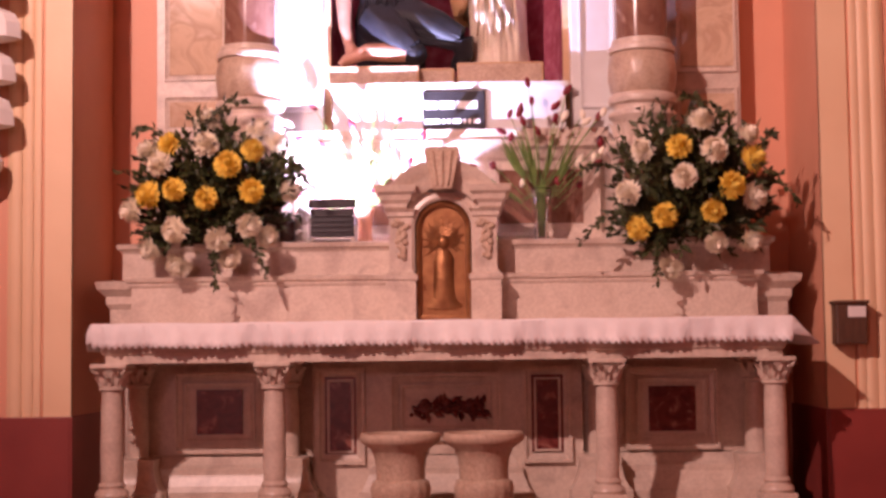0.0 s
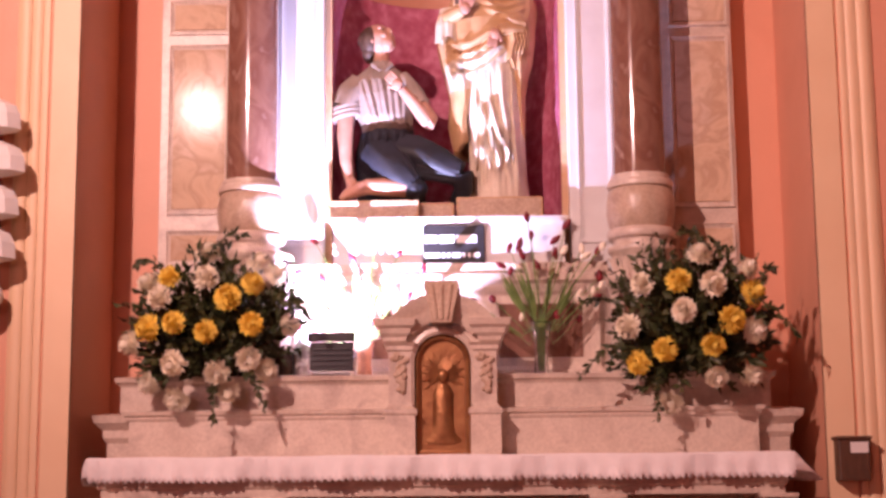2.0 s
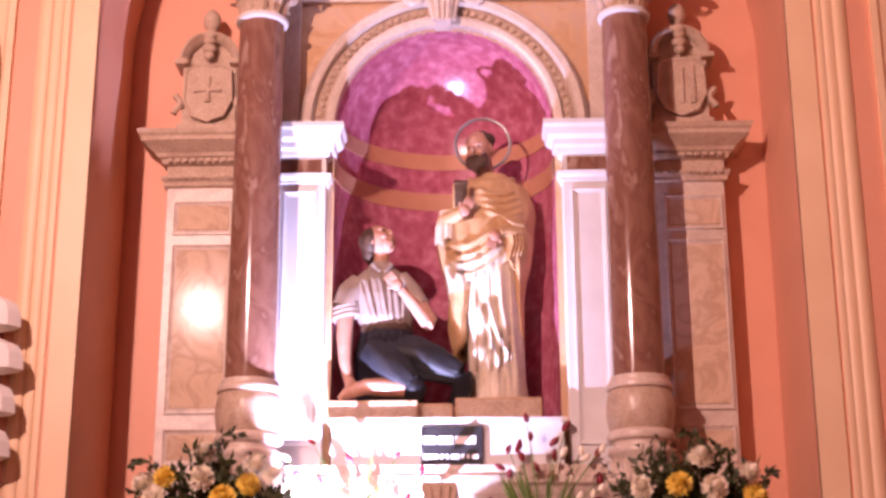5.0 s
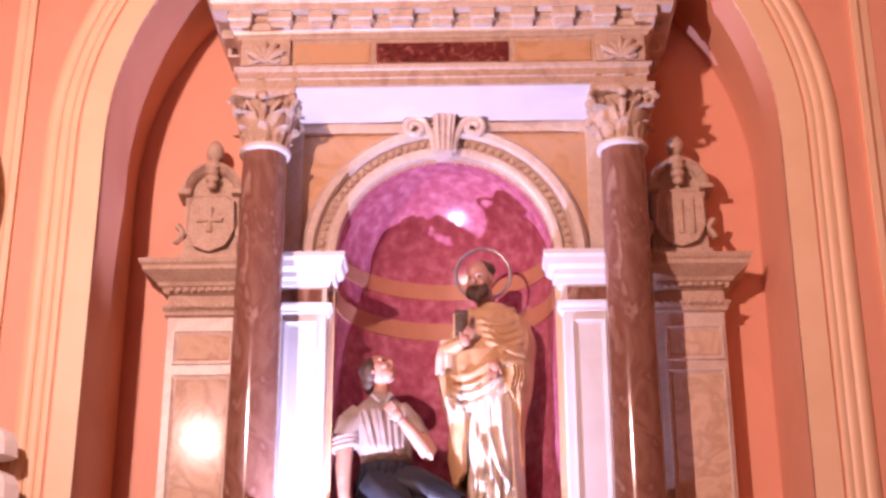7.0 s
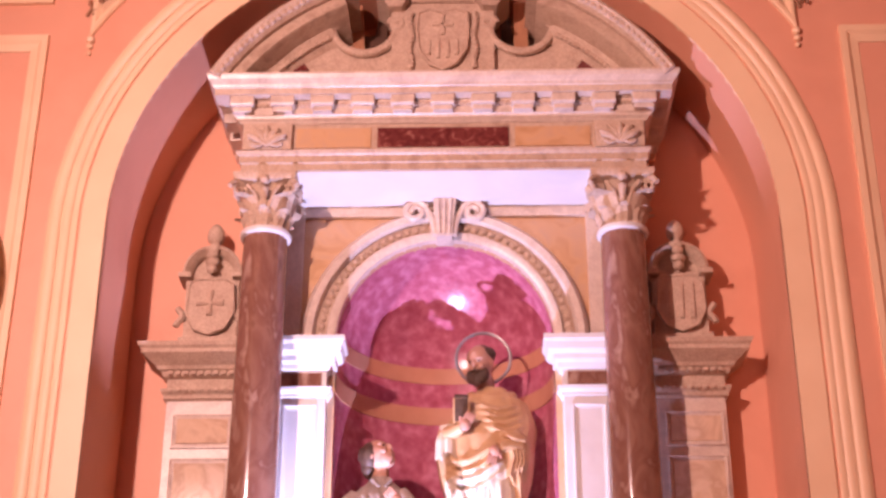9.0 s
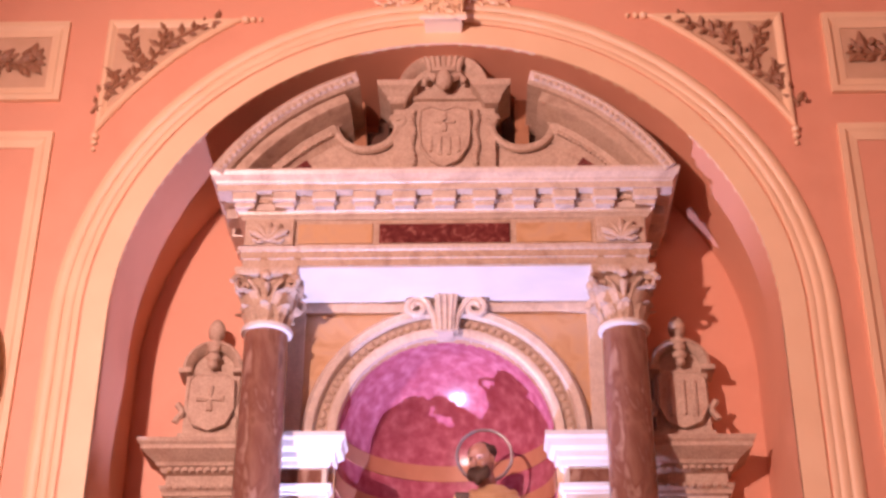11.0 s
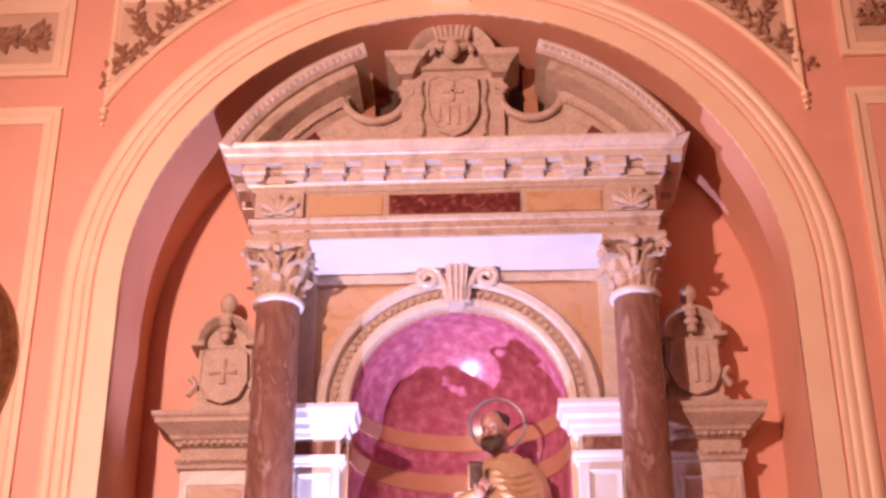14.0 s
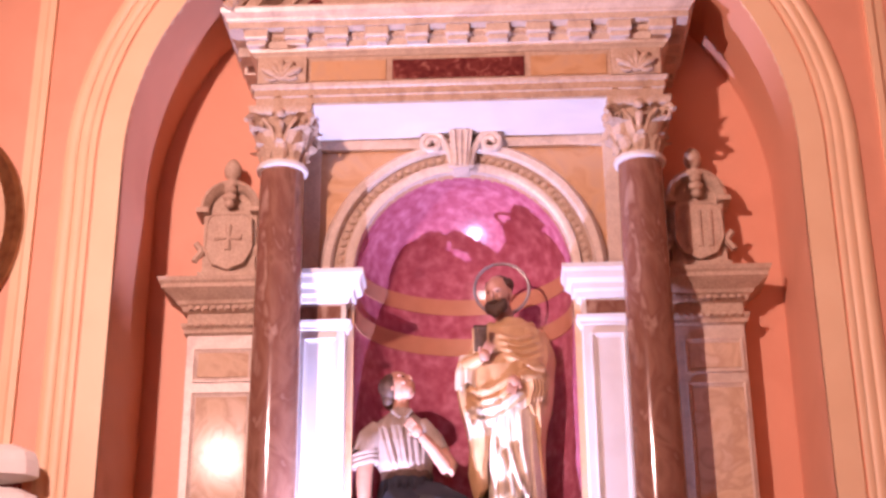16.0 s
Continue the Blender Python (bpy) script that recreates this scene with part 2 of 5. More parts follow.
def nearer(ob):
    ob.matrix_basis = NEAR @ ob.matrix_basis
    return ob


# ---------------------------------------------------------------- the setting
YW, YB, RA, ZS = 7.70, 8.55, 1.972, 4.712      # front wall, alcove back wall, arch radius, springing height
XS, YR, ZC = 6.5, -7.0, 8.6                    # side walls, rear wall, ceiling


def structure(name, bm, mat, label, category, smooth=False):
    return tagged(part(name, bm, mat, smooth=smooth), label, category, kind="structure")


structure("floor", box(B(), -XS, XS, YR, 9.6, -0.2, 0.0), FLOORM, "dark red tiled floor in front of the altar", "floor")
structure("ceiling", box(B(), -XS, XS, YR, 9.6, ZC, ZC + 0.2), CREAM, "plain painted ceiling of the church", "ceiling")
structure("wall_west", box(B(), -XS - 0.3, -XS, YR, 7.7, 0, ZC), ORANGE, "plain orange painted side wall", "wall")
structure("wall_east", box(B(), XS, XS + 0.3, YR, 7.7, 0, ZC), ORANGE, "plain orange painted side wall", "wall")
structure("wall_south", box(B(), -XS, XS, YR - 0.3, YR, 0, ZC), ORANGE, "plain orange painted rear wall", "wall")
WALL = structure("wall_north", arch_plate(B(), 0, RA, 0, ZS, -XS, XS, ZC, YW, YB + 0.0, 64), ORANGE,
                 "orange painted wall with a deep round-headed alcove", "wall", True)
bm = B()
for x0, x1, z0, z1 in ((-2.3, -1.06, 0, 7), (1.06, 2.3, 0, 7), (-1.06, 1.06, 5.2, 7), (-1.06, 1.06, 0, 1.4)):
    box(bm, x0, x1, YB + 0.002, YB + 0.25, z0, z1)
structure("wall_alcove", bm, ORANGE, "orange painted back wall of the alcove", "wall")
bm = B()
for s in (-1, 1):
    box(bm, *sorted((s * (RA + 0.002), s * XS)), YW - 0.035, YW, 0, 0.575, 0.006)
    box(bm, *sorted((s * (RA - 0.012), s * (RA + 0.03))), YW - 0.03, YB, 0, 0.575, 0.004)
structure("baseboard", bm, REDDADO, "dark red painted dado along the wall foot", "dado")
# archivolt: fascia and a triple moulding that run down to the dado
ARCHIVOLT = empty("trim", (0, YW, 0.55), "cream moulded frame round the alcove arch", "arch moulding", kind="structure")
for nm, mat, prof in (("edge_band", CREAM, [(RA, YW + 0.02), (RA, YW - 0.014), (2.118, YW - 0.014), (2.126, YW - 0.004), (2.126, YW + 0.02)]),
                      ("inner_bead", CREAM, [(2.135, YW + 0.02), (2.135, YW - 0.012), (2.145, YW - 0.016), (2.165, YW - 0.016), (2.175, YW - 0.012), (2.175, YW + 0.02)]),
                      ("middle_bead", CREAM, [(2.177, YW + 0.02), (2.177, YW - 0.012), (2.19, YW - 0.021), (2.215, YW - 0.022), (2.235, YW - 0.014), (2.235, YW + 0.02)]),
                      ("outer_bead", CREAM, [(2.237, YW + 0.02), (2.237, YW - 0.016), (2.25, YW - 0.027), (2.285, YW - 0.028), (2.30, YW - 0.018), (2.315, YW - 0.008), (2.315, YW + 0.02)])):
    under(part(nm, arch_band(B(), 0, ZS, prof, 0, 180, 72, legs=0.55), mat, smooth=True), ARCHIVOLT)
# cornice high on the wall
bm = B()
prof = [(0.0, 7.10), (0.03, 7.10), (0.035, 7.14), (0.06, 7.16), (0.10, 7.24), (0.16, 7.28), (0.17, 7.36), (0.24, 7.42), (0.30, 7.55), (0.30, 7.6), (0, 7.6)]
rings = [[bm.verts.new((x, YW - o, z)) for x in (-XS, XS)] for o, z in prof]
for a, b in zip(rings, rings[1:]):
    bm.faces.new((a[0], a[1], b[1], b[0]))
structure("cornice", bm, CREAM, "cream moulded cornice running along the wall top", "cornice")


def spray(bm, ends, n, size, seed, y, mi=0):
    """A curved sprig with pointed leaves in relief, along ends of (x, z)."""
    rng = random.Random(seed)
    pts = [Vector((x, y - 0.012, z)) for x, z in ends]
    tube(bm, pts, 0.010, 6, mi)
    for k in range(n):
        s = (k + 0.5) / n * (len(pts) - 1)
        i = min(int(s), len(pts) - 2)
        p = pts[i].lerp(pts[i + 1], s - i)
        d = (pts[i + 1] - pts[i]).normalized()
        a = (1 if k % 2 else -1) * rng.uniform(0.5, 1.1)
        d = Vector((d.x * math.cos(a) - d.z * math.sin(a), 0, d.x * math.sin(a) + d.z * math.cos(a)))
        w = Vector((-d.z, 0, d.x))
        ln = size * rng.uniform(0.75, 1.25)
        out = Vector((0, -1, 0))
        v = [bm.verts.new(q) for q in (p, p + d * ln * 0.5 + w * ln * 0.24 + out * 0.008, p + d * ln + out * 0.018, p + d * ln * 0.5 - w * ln * 0.24 + out * 0.008, p + d * ln * 0.5 + out * 0.026)]
        for q in ((0, 1, 4), (1, 2, 4), (2, 3, 4), (3, 0, 4)):
            bm.faces.new([v[j] for j in q]).material_index = mi
        if k % 3 == 0:
            ball(bm, p + d * ln * 0.4 - w * ln * 0.4 + out * 0.012, ln * 0.16, mi, 8, 5)


# spandrel panels with leaf reliefs
def spandrel(s):
    top, side, R = 6.90, 2.20, 2.545
    bot = ZS + math.sqrt(R * R - side * side)
    inn = math.sqrt(R * R - (top - ZS) ** 2)
    ob = empty("spandrel_panel", (s * 2.0, YW, 6.5), "cream triangular moulded panel with a leaf sprig in relief", "wall panel", "wall panels")
    a0, a1 = math.atan2(top - ZS, inn), math.atan2(bot - ZS, side)

    def outline(g):
        r = R + g
        t, e = top - g, side - g
        b0 = math.asin((t - ZS) / r)
        b1 = math.acos(e / r)
        return [(s * e, t)] + [(s * r * math.cos(b0 + (b1 - b0) * k / 12), ZS + r * math.sin(b0 + (b1 - b0) * k / 12)) for k in range(13)]
    bm = B()
    rings = [[bm.verts.new((x, YW - h, z)) for x, z in outline(g)] for g, h in ((0, -0.01), (0, 0.018), (0.012, 0.030), (0.03, 0.030), (0.05, 0.012), (0.06, 0.006), (0.06, -0.01))]
    for a, b in zip(rings, rings[1:]):
        for k in range(len(a)):
            bm.faces.new((a[k], a[(k + 1) % len(a)], b[(k + 1) % len(a)], b[k]))
    under(part("moulding", bm, CREAM), ob)
    bm = B()
    pts = outline(0.06)
    plate(bm, pts if s < 0 else pts[::-1], YW - 0.004, YW + 0.01)
    under(part("ground", bm, OCHRE), ob)
    bm = B()
    def at(u, up):
        an, r = a1 + (a0 - a1) * u, R + 0.10 + up
        return s * r * math.cos(an), ZS + r * math.sin(an)
    spray(bm, [at(0.10 + 0.13 * k, 0.02 + 0.025 * math.sin(k * 1.9)) for k in range(7)], 26, 0.085, 5 + s, YW)
    for u0, u1, up, n in ((0.44, 0.52, 0.27, 9), (0.30, 0.33, 0.13, 6), (0.56, 0.66, 0.14, 6)):
        spray(bm, [at(u0, 0.02), at((u0 + u1) / 2 - 0.02, up * 0.55), at(u1, up)], n, 0.085, 7 + n, YW)
    under(part("leaf_relief", bm, LEAFRELIEF, label="brown painted leaf sprig in relief"), ob)
    for x, z, dx, dz in ((inn, top - 0.01, -0.05, 0.0), (side - 0.01, bot, 0.0, -0.05)):
        bm = B()
        for k in range(3):
            ball(bm, (s * (x + dx * k), YW - 0.012, z + dz * k), 0.028 - 0.006 * k, 0, 8, 6)
        under(part("tip_scroll", bm, CREAM), ob)
    return ob


spandrel(-1)
spandrel(1)


def wall_panel(x0, x1, z0, z1, label, sprig=0):
    ob = empty("wall_panel", ((x0 + x1) / 2, YW, z0), label, "wall panel", "wall panels")
    under(part("moulding", frame_box(B(), x0, x1, z0, z1, YW, 0.11, 0.035), CREAM), ob)
    bm = B()
    box(bm, x0 + 0.112, x1 - 0.112, YW - 0.006, YW + 0.01, z0 + 0.112, z1 - 0.112)
    under(part("ground", bm, OCHRE if sprig else ORANGE), ob)
    if sprig:
        bm = B()
        zc = (z0 + z1) / 2
        e = x1 - 0.2 if sprig < 0 else x0 + 0.2
        spray(bm, [(e + sprig * 0.5, zc), (e + sprig * 0.3, zc + 0.02), (e + sprig * 0.1, zc - 0.01), (e, zc + 0.02)], 22, 0.13, 11, YW)
        under(part("leaf_relief", bm, LEAFRELIEF, label="brown painted leaf sprig in relief"), ob)
    return ob


for s in (-1, 1):
    a, b = sorted((s * 2.45, s * 3.75))
    wall_panel(a, b, 6.26, 6.88, "cream moulded panel with a brown leaf relief", s)
    wall_panel(a, b, 1.0, 6.02, "tall cream moulded panel on the orange wall")

# oval picture frame on the west panel
ob = empty("oval_frame", (-2.91, YW, 4.30), "brown gilt oval picture frame on the wall", "picture frame")
bm = B()
n = 48
prof = [(0.0, 0.0), (0.0, 0.05), (0.03, 0.072), (0.06, 0.055), (0.085, 0.05), (0.11, 0.028), (0.11, 0.0)]
rings = [[bm.verts.new((-2.91 + (0.40 - o) * math.cos(2 * math.pi * k / n), YW - 0.006 - h, 4.30 + (0.60 - o) * math.sin(2 * math.pi * k / n))) for k in range(n)] for o, h in prof]
for a, b in zip(rings, rings[1:]):
    for k in range(n):
        bm.faces.new((a[k], a[(k + 1) % n], b[(k + 1) % n], b[k]))
under(part("rim", bm, BRONZE, smooth=True), ob)
bm = B()
plate(bm, [(-2.91 + 0.31 * math.cos(2 * math.pi * k / n), 4.30 + 0.51 * math.sin(2 * math.pi * k / n)) for k in range(n)], YW - 0.02, YW - 0.006)
under(part("picture", bm, OCHRE), ob)

# column of white lobed votive plates beside the arch
RACK = empty("votive_rack", (-2.5, YW, 1.9), "tall rack of white lobed plaster sconces on the wall", "sconce rack")
bm = B()
box(bm, -2.70, -2.37, YW - 0.05, YW - 0.001, 1.70, 2.95, 0.01)
under(part("backboard", bm, REDDADO), RACK)
for k, (z, w) in enumerate(((2.76, 0.26), (2.53, 0.29), (2.30, 0.265), (2.07, 0.255))):
    bm = B()
    loft(bm, [(0.0, 0, 0, w * 0.62, 0.07), (0.02, 0, 0, w, 0.125), (0.10, 0, 0, w * 0.97, 0.12), (0.15, 0, 0, w * 0.88, 0.10), (0.19, 0, 0, w * 0.55, 0.06)], 10, at=(-2.48, YW - 0.19, z))
    under(part("sconce", bm, PLASTER), RACK)
bm = B()
ball(bm, (-2.45, YW - 0.17, 1.90), (0.16, 0.10, 0.11), 0, 14, 10)
under(part("lamp_globe", bm, PLASTER, smooth=True), RACK)

# offering box on the east jamb
OFFER = empty("offering_box", (2.1, YW, 0.9), "dark wooden offering box with a white card on the wall", "offering box")
bm = B()
box(bm, 2.0, 2.16, YW - 0.13, YW - 0.02, 0.905, 1.115, 0.01)
box(bm, 1.99, 2.17, YW - 0.14, YW - 0.02, 1.112, 1.13, 0.006)
under(part("body", bm, DARKWOOD), OFFER)
bm = B()
box(bm, 2.06, 2.15, YW - 0.136, YW - 0.132, 1.045, 1.10)
under(part("card", bm, PLASTER), OFFER)

# ---------------------------------------------------------------- altar table
TABLE = empty("altar_table", (0, 7.6, 0), "pale marble altar table on carved colonnettes", "altar table")


def colonnette():
    bm = B()
    box(bm, -0.085, 0.085, -0.085, 0.085, 0.0, 0.19, 0.006)
    lathe(bm, [(0.078, 0.19), (0.084, 0.205), (0.078, 0.222), (0.064, 0.232), (0.062, 0.24), (0.068, 0.25), (0.062, 0.262), (0.056, 0.268)], n=24)
    return bm


def leaves(bm, r0, r1, z0, z1, n, turn=0.0, curl=0.25, mi=0, at=(0, 0, 0)):
    """A ring of carved leaves that bend outwards at their tips."""
    for k in range(n):
        a = 2 * math.pi * k / n + turn
        w = math.pi / n * 0.92
        rows = []
        for j in range(6):
            s = j / 5
            r = r0 + (r1 - r0) * s ** 1.6 + (curl * (r1 - r0) * 1.6 if j == 5 else 0)
            z = z0 + (z1 - z0) * (s if j < 5 else 0.86)
            ww = w * (0.6 + 0.5 * math.sin(math.pi * s)) * (1 - 0.6 * s ** 3)
            rows.append([bm.verts.new((at[0] + rr * math.cos(a + q * ww), at[1] + rr * math.sin(a + q * ww), at[2] + z)) for q, rr in ((-1, r), (-0.45, r + 0.012), (0, r + 0.004), (0.45, r + 0.012), (1, r))])
        for p, q in zip(rows, rows[1:]):
            for j in range(4):
                bm.faces.new((p[j], p[j + 1], q[j + 1], q[j])).material_index = mi


def volutes(bm, half, z, r, at=(0, 0, 0), mi=0):
    for sx in (-1, 1):
        for sy in (-1, 1):
            pts = []
            for k in range(15):
                a = k / 14 * 3.6 * math.pi
                rr = r * (1 - 0.8 * k / 14)
                o = half - r + rr * math.cos(a) * 0.9
                pts.append((at[0] + sx * o, at[1] + sy * o, at[2] + z + rr * math.sin(a)))
            tube(bm, pts, [0.32 * r * (1 - 0.5 * k / 14) for k in range(15)], 6, mi)


def small_capital(bm, z0, z1, r):
    h = z1 - z0
    lathe(bm, [(r, z0), (r * 1.25, z0 + 0.008), (r * 1.25, z0 + 0.02), (r * 1.02, z0 + 0.026), (r * 1.1, z0 + h * 0.5), (r * 1.55, z0 + h * 0.82)], n=24)
    leaves(bm, r * 1.05, r * 1.6, z0 + 0.025, z0 + h * 0.55, 8)
    leaves(bm, r * 1.1, r * 1.9, z0 + 0.04, z0 + h * 0.82, 8, math.pi / 8)
    volutes(bm, r * 1.6, z0 + h * 0.72, r * 0.34)
    box(bm, -r * 1.75, r * 1.75, -r * 1.75, r * 1.75, z0 + h * 0.84, z1, 0.005)


for x in (-1.655, -0.845, 0.80, 1.625):
    for y, sc in ((7.30, 1.0), (7.84, 1.1)):
        nm = "colonnette" if y < 7.5 else "rear_pillar"
        col = empty(nm, (x, y, 0), "", "")
        col.parent = TABLE
        col.matrix_parent_inverse = Matrix.Translation(TABLE.location).inverted()
        bm = colonnette()
        if y > 7.5:
            moulding(bm, -0.06, 0.06, -0.06, 0.09, [(0.10, 0.09), (0.10, 0.17), (0.085, 0.18), (0.06, 0.23), (0.045, 0.30), (0.05, 0.31), (0.05, 0.34), (0.02, 0.35)])
        part("plinth", bm, MARBLE, col, smooth=True)
        part("shaft", lathe(B(), [(0.055, 0.268), (0.0575, 0.4), (0.055, 0.60), (0.05, 0.715)], n=24), MARBLE, col, smooth=True)
        bm = B()
        small_capital(bm, 0.715, 0.852, 0.052)
        part("capital", bm, MARBLE, col, smooth=True)
bm = B()
moulding(bm, -1.68, 1.66, 7.26, 8.02, [(0.0, 0.852), (0.0, 0.89), (0.012, 0.90), (0.02, 0.92), (0.03, 0.935), (0.03, 1.035)])
under(part("slab", bm, MARBLE), TABLE)
under(part("back_slab", box(B(), -1.66, 1.64, 7.93, 8.02, 0.0, 0.852), MARBLE), TABLE)
under(part("base_step", box(B(), -1.74, 1.72, 7.12, 8.02, 0.0, 0.09, 0.01), MARBLE), TABLE)
under(part("centre_block", box(B(), -0.72, 0.72, 7.86, 7.935, 0.09, 0.852, 0.006), MARBLE), TABLE)
for x0, x1 in ((-1.55, -0.93), (0.90, 1.52), (-0.36, 0.34)):
    y = 7.86 if abs(x0) < 0.5 else 7.93
    bm = moulding(B(), x0, x1, y, 7.98, [(0.11, 0.09), (0.11, 0.15), (0.095, 0.16), (0.08, 0.19), (0.06, 0.24), (0.055, 0.25), (0.055, 0.28), (0.03, 0.30), (0.0, 0.345), (0.0, 0.35)])
    under(part("bay_plinth", bm, MARBLE), TABLE)
for x0, x1, z0, z1, y in ((-1.48, -0.98, 0.36, 0.80, 7.93), (0.95, 1.45, 0.36, 0.80, 7.93), (-0.31, 0.29, 0.42, 0.78, 7.86), (-0.70, -0.44, 0.30, 0.81, 7.86), (0.40, 0.66, 0.30, 0.81, 7.86)):
    under(part("panel_moulding", frame_box(B(), x0, x1, z0, z1, y, 0.05, 0.03), MARBLE), TABLE)
    under(part("inner_moulding", frame_box(B(), x0 + 0.06, x1 - 0.06, z0 + 0.06, z1 - 0.06, y, 0.025, 0.016), MARBLE), TABLE)
for x0, x1, z0, z1, y in ((-1.355, -1.105, 0.46, 0.70, 7.93), (1.075, 1.325, 0.455, 0.695, 7.93), (-0.655, -0.485, 0.355, 0.765, 7.86), (0.445, 0.615, 0.355, 0.765, 7.86)):
    bm = B()
    box(bm, x0, x1, y - 0.012, y + 0.01, z0, z1, 0.003)
    under(part("red_panel", bm, RED, label="dark red veined marble inlay"), TABLE)
bm = B()
spray(bm, [(-0.19, 0.60), (-0.1, 0.57), (0.0, 0.62), (0.1, 0.57), (0.19, 0.60)], 30, 0.07, 3, 7.858)
for x in (-0.12, 0.0, 0.12):
    ball(bm, (x, 7.85, 0.60), (0.035, 0.02, 0.045), 0, 10, 7)
under(part("leaf_carving", bm, RED, label="dark carved leaf ornament"), TABLE)

# cloth: a top sheet with a hem that hangs over the front and both ends
bm = B()
nx, x0, x1 = 600, -1.735, 1.70
rows = []
for j, (y, z) in enumerate(((8.0, 1.050), (7.55, 1.050), (7.215, 1.051), (7.207, 1.049), (7.202, 1.042), (7.199, 0.995), (7.195, 0.960), (7.192, 0.940))):
    row = []
    for k in range(nx + 1):
        x = x0 + (x1 - x0) * k / nx
        w = 0.007 * math.sin(x * 9 + 0.6 * math.sin(x * 3)) + 0.005 * math.sin(x * 23 + 1) + 0.003 * math.sin(x * 61) if j > 4 else 0
        zz = z + 0.005 * noise.noise((x * 3, y * 3, 0)) - (0.016 * abs(math.sin(math.pi * k / 6)) if j == 7 else 0)
        row.append(bm.verts.new((x, y - w * (j - 4) * 0.8, zz)))
    rows.append(row)
for a, b in zip(rows, rows[1:]):
    for k in range(nx):
        bm.faces.new((a[k], a[k + 1], b[k + 1], b[k]))
for s, edge in ((-1, 0), (1, nx)):
    prev = [r[edge] for r in rows[:3]]
    first = prev[2]
    for q, (dx, dz) in enumerate(((0.012, -0.008), (0.03 if s < 0 else 0.05, -0.05), (0.035 if s < 0 else 0.10, -0.10), (0.03 if s < 0 else 0.14, -0.135))):
        cur = [bm.verts.new((first.co.x + s * dx, y, 1.05 + dz - 0.006 * (q == 3) * (m % 2))) for m, y in enumerate((8.0, 7.55, 7.21 + 0.01 * q))]
        for k in range(2):
            bm.faces.new((prev[k], prev[k + 1], cur[k + 1], cur[k]))
        if q < 3:
            bm.faces.new((prev[2], rows[3 + q][edge], rows[4 + q][edge], cur[2])) if q else bm.faces.new((prev[2], rows[3][edge], rows[4][edge], cur[2]))
        prev = cur
CLOTHOB = tagged(part("altar_cloth", bm, CLOTH, smooth=True), "white linen altar cloth with a scalloped lace hem", "altar cloth")
so = CLOTHOB.modifiers.new("thickness", "SOLIDIFY")
so.thickness = 0.004


# stone urns before the altar
def urn(x):
    ob = empty("stone_urn", (x, 7.12, 0.0), "pale stone garden urn with a gadrooned foot", "urn", "urns before the altar")
    bm = B()
    lathe(bm, [(0.105, 0.09), (0.105, 0.12), (0.115, 0.14), (0.135, 0.20), (0.140, 0.24), (0.132, 0.272), (0.118, 0.285)], n=64,
          wave=lambda a, z: 0.05 * abs(math.sin(a * 9)) if 0.13 < z < 0.28 else 0)
    part("foot", bm, STONE, ob, smooth=True)
    bm = B()
    lathe(bm, [(0.118, 0.285), (0.118, 0.33), (0.124, 0.38), (0.142, 0.43), (0.180, 0.455), (0.195, 0.47), (0.197, 0.49), (0.19, 0.505), (0.165, 0.505), (0.15, 0.47), (0.12, 0.42), (0.02, 0.40)], n=48)
    part("bowl", bm, STONE, ob, smooth=True)
    bm = B()
    box(bm, -0.125, 0.125, -0.125, 0.125, 0.0, 0.092, 0.008)
    part("plinth", bm, STONE, ob)


urn(-0.21)
urn(0.19)

# ---------------------------------------------------------------- altarpiece
ALTAR = empty("altarpiece", (0, 8.5, 0), "tall marble altarpiece with brown columns and broken pediment", "altarpiece")


def ap(name, bm, mat, label="", smooth=False, near=True):
    ob = under(part(name, bm, mat, None, label, smooth), ALTAR)
    return nearer(ob) if near else ob


bm = B()
moulding(bm, -1.70, 1.66, 7.88, 8.8, [(0.0, 0.95), (0.0, 1.25), (0.012, 1.265), (0.012, 1.275), (0.03, 1.285), (0.035, 1.305), (0.0, 1.31)])
ap("lower_step", bm, MARBLE)
bm = B()
for s in (-1, 1):
    box(bm, *sorted((s * 1.69, s * 1.83)), 8.28, 9.0, -0.02, 1.16)
moulding(bm, -1.84, 1.84, 7.98, 8.8, [(0.0, 1.0), (0.0, 1.14), (0.02, 1.17), (0.02, 1.21), (0.06, 1.25), (0.07, 1.29), (0.0, 1.30)])
moulding(bm, -1.76, 1.74, 7.93, 8.8, [(0.0, 1.30), (0.0, 1.44), (0.01, 1.455), (0.025, 1.465), (0.03, 1.49), (0.0, 1.495)])
ap("upper_step", bm, MARBLE)
# pedestal storey
bm = B()
box(bm, -1.72, 1.72, 8.50, 8.8, 1.49, 2.05)
moulding(bm, -0.90, 0.90, 8.42, 8.8, [(0.0, 1.49), (0.0, 1.55), (-0.02, 1.57), (-0.02, 1.98), (0.0, 2.0), (0.02, 2.04), (0.05, 2.06), (0.05, 2.10), (0.03, 2.11), (0.03, 2.165)])
for s in (-1, 1):
    moulding(bm, s * 1.115 - 0.2, s * 1.115 + 0.2, 8.10, 8.7, [(0.02, 1.49), (0.02, 1.56), (0.0, 1.58), (0.0, 1.94), (0.01, 1.96), (0.025, 1.98), (0.03, 2.02)])
ap("pedestal_storey", bm, MARBLE)
for x0, x1 in ((-0.78, -0.30), (0.30, 0.78)):
    bm = B()
    box(bm, x0, x1, 8.432, 8.45, 1.62, 1.93, 0.004)
    ap("brown_panel", bm, BROWN, "brown veined marble inlay")
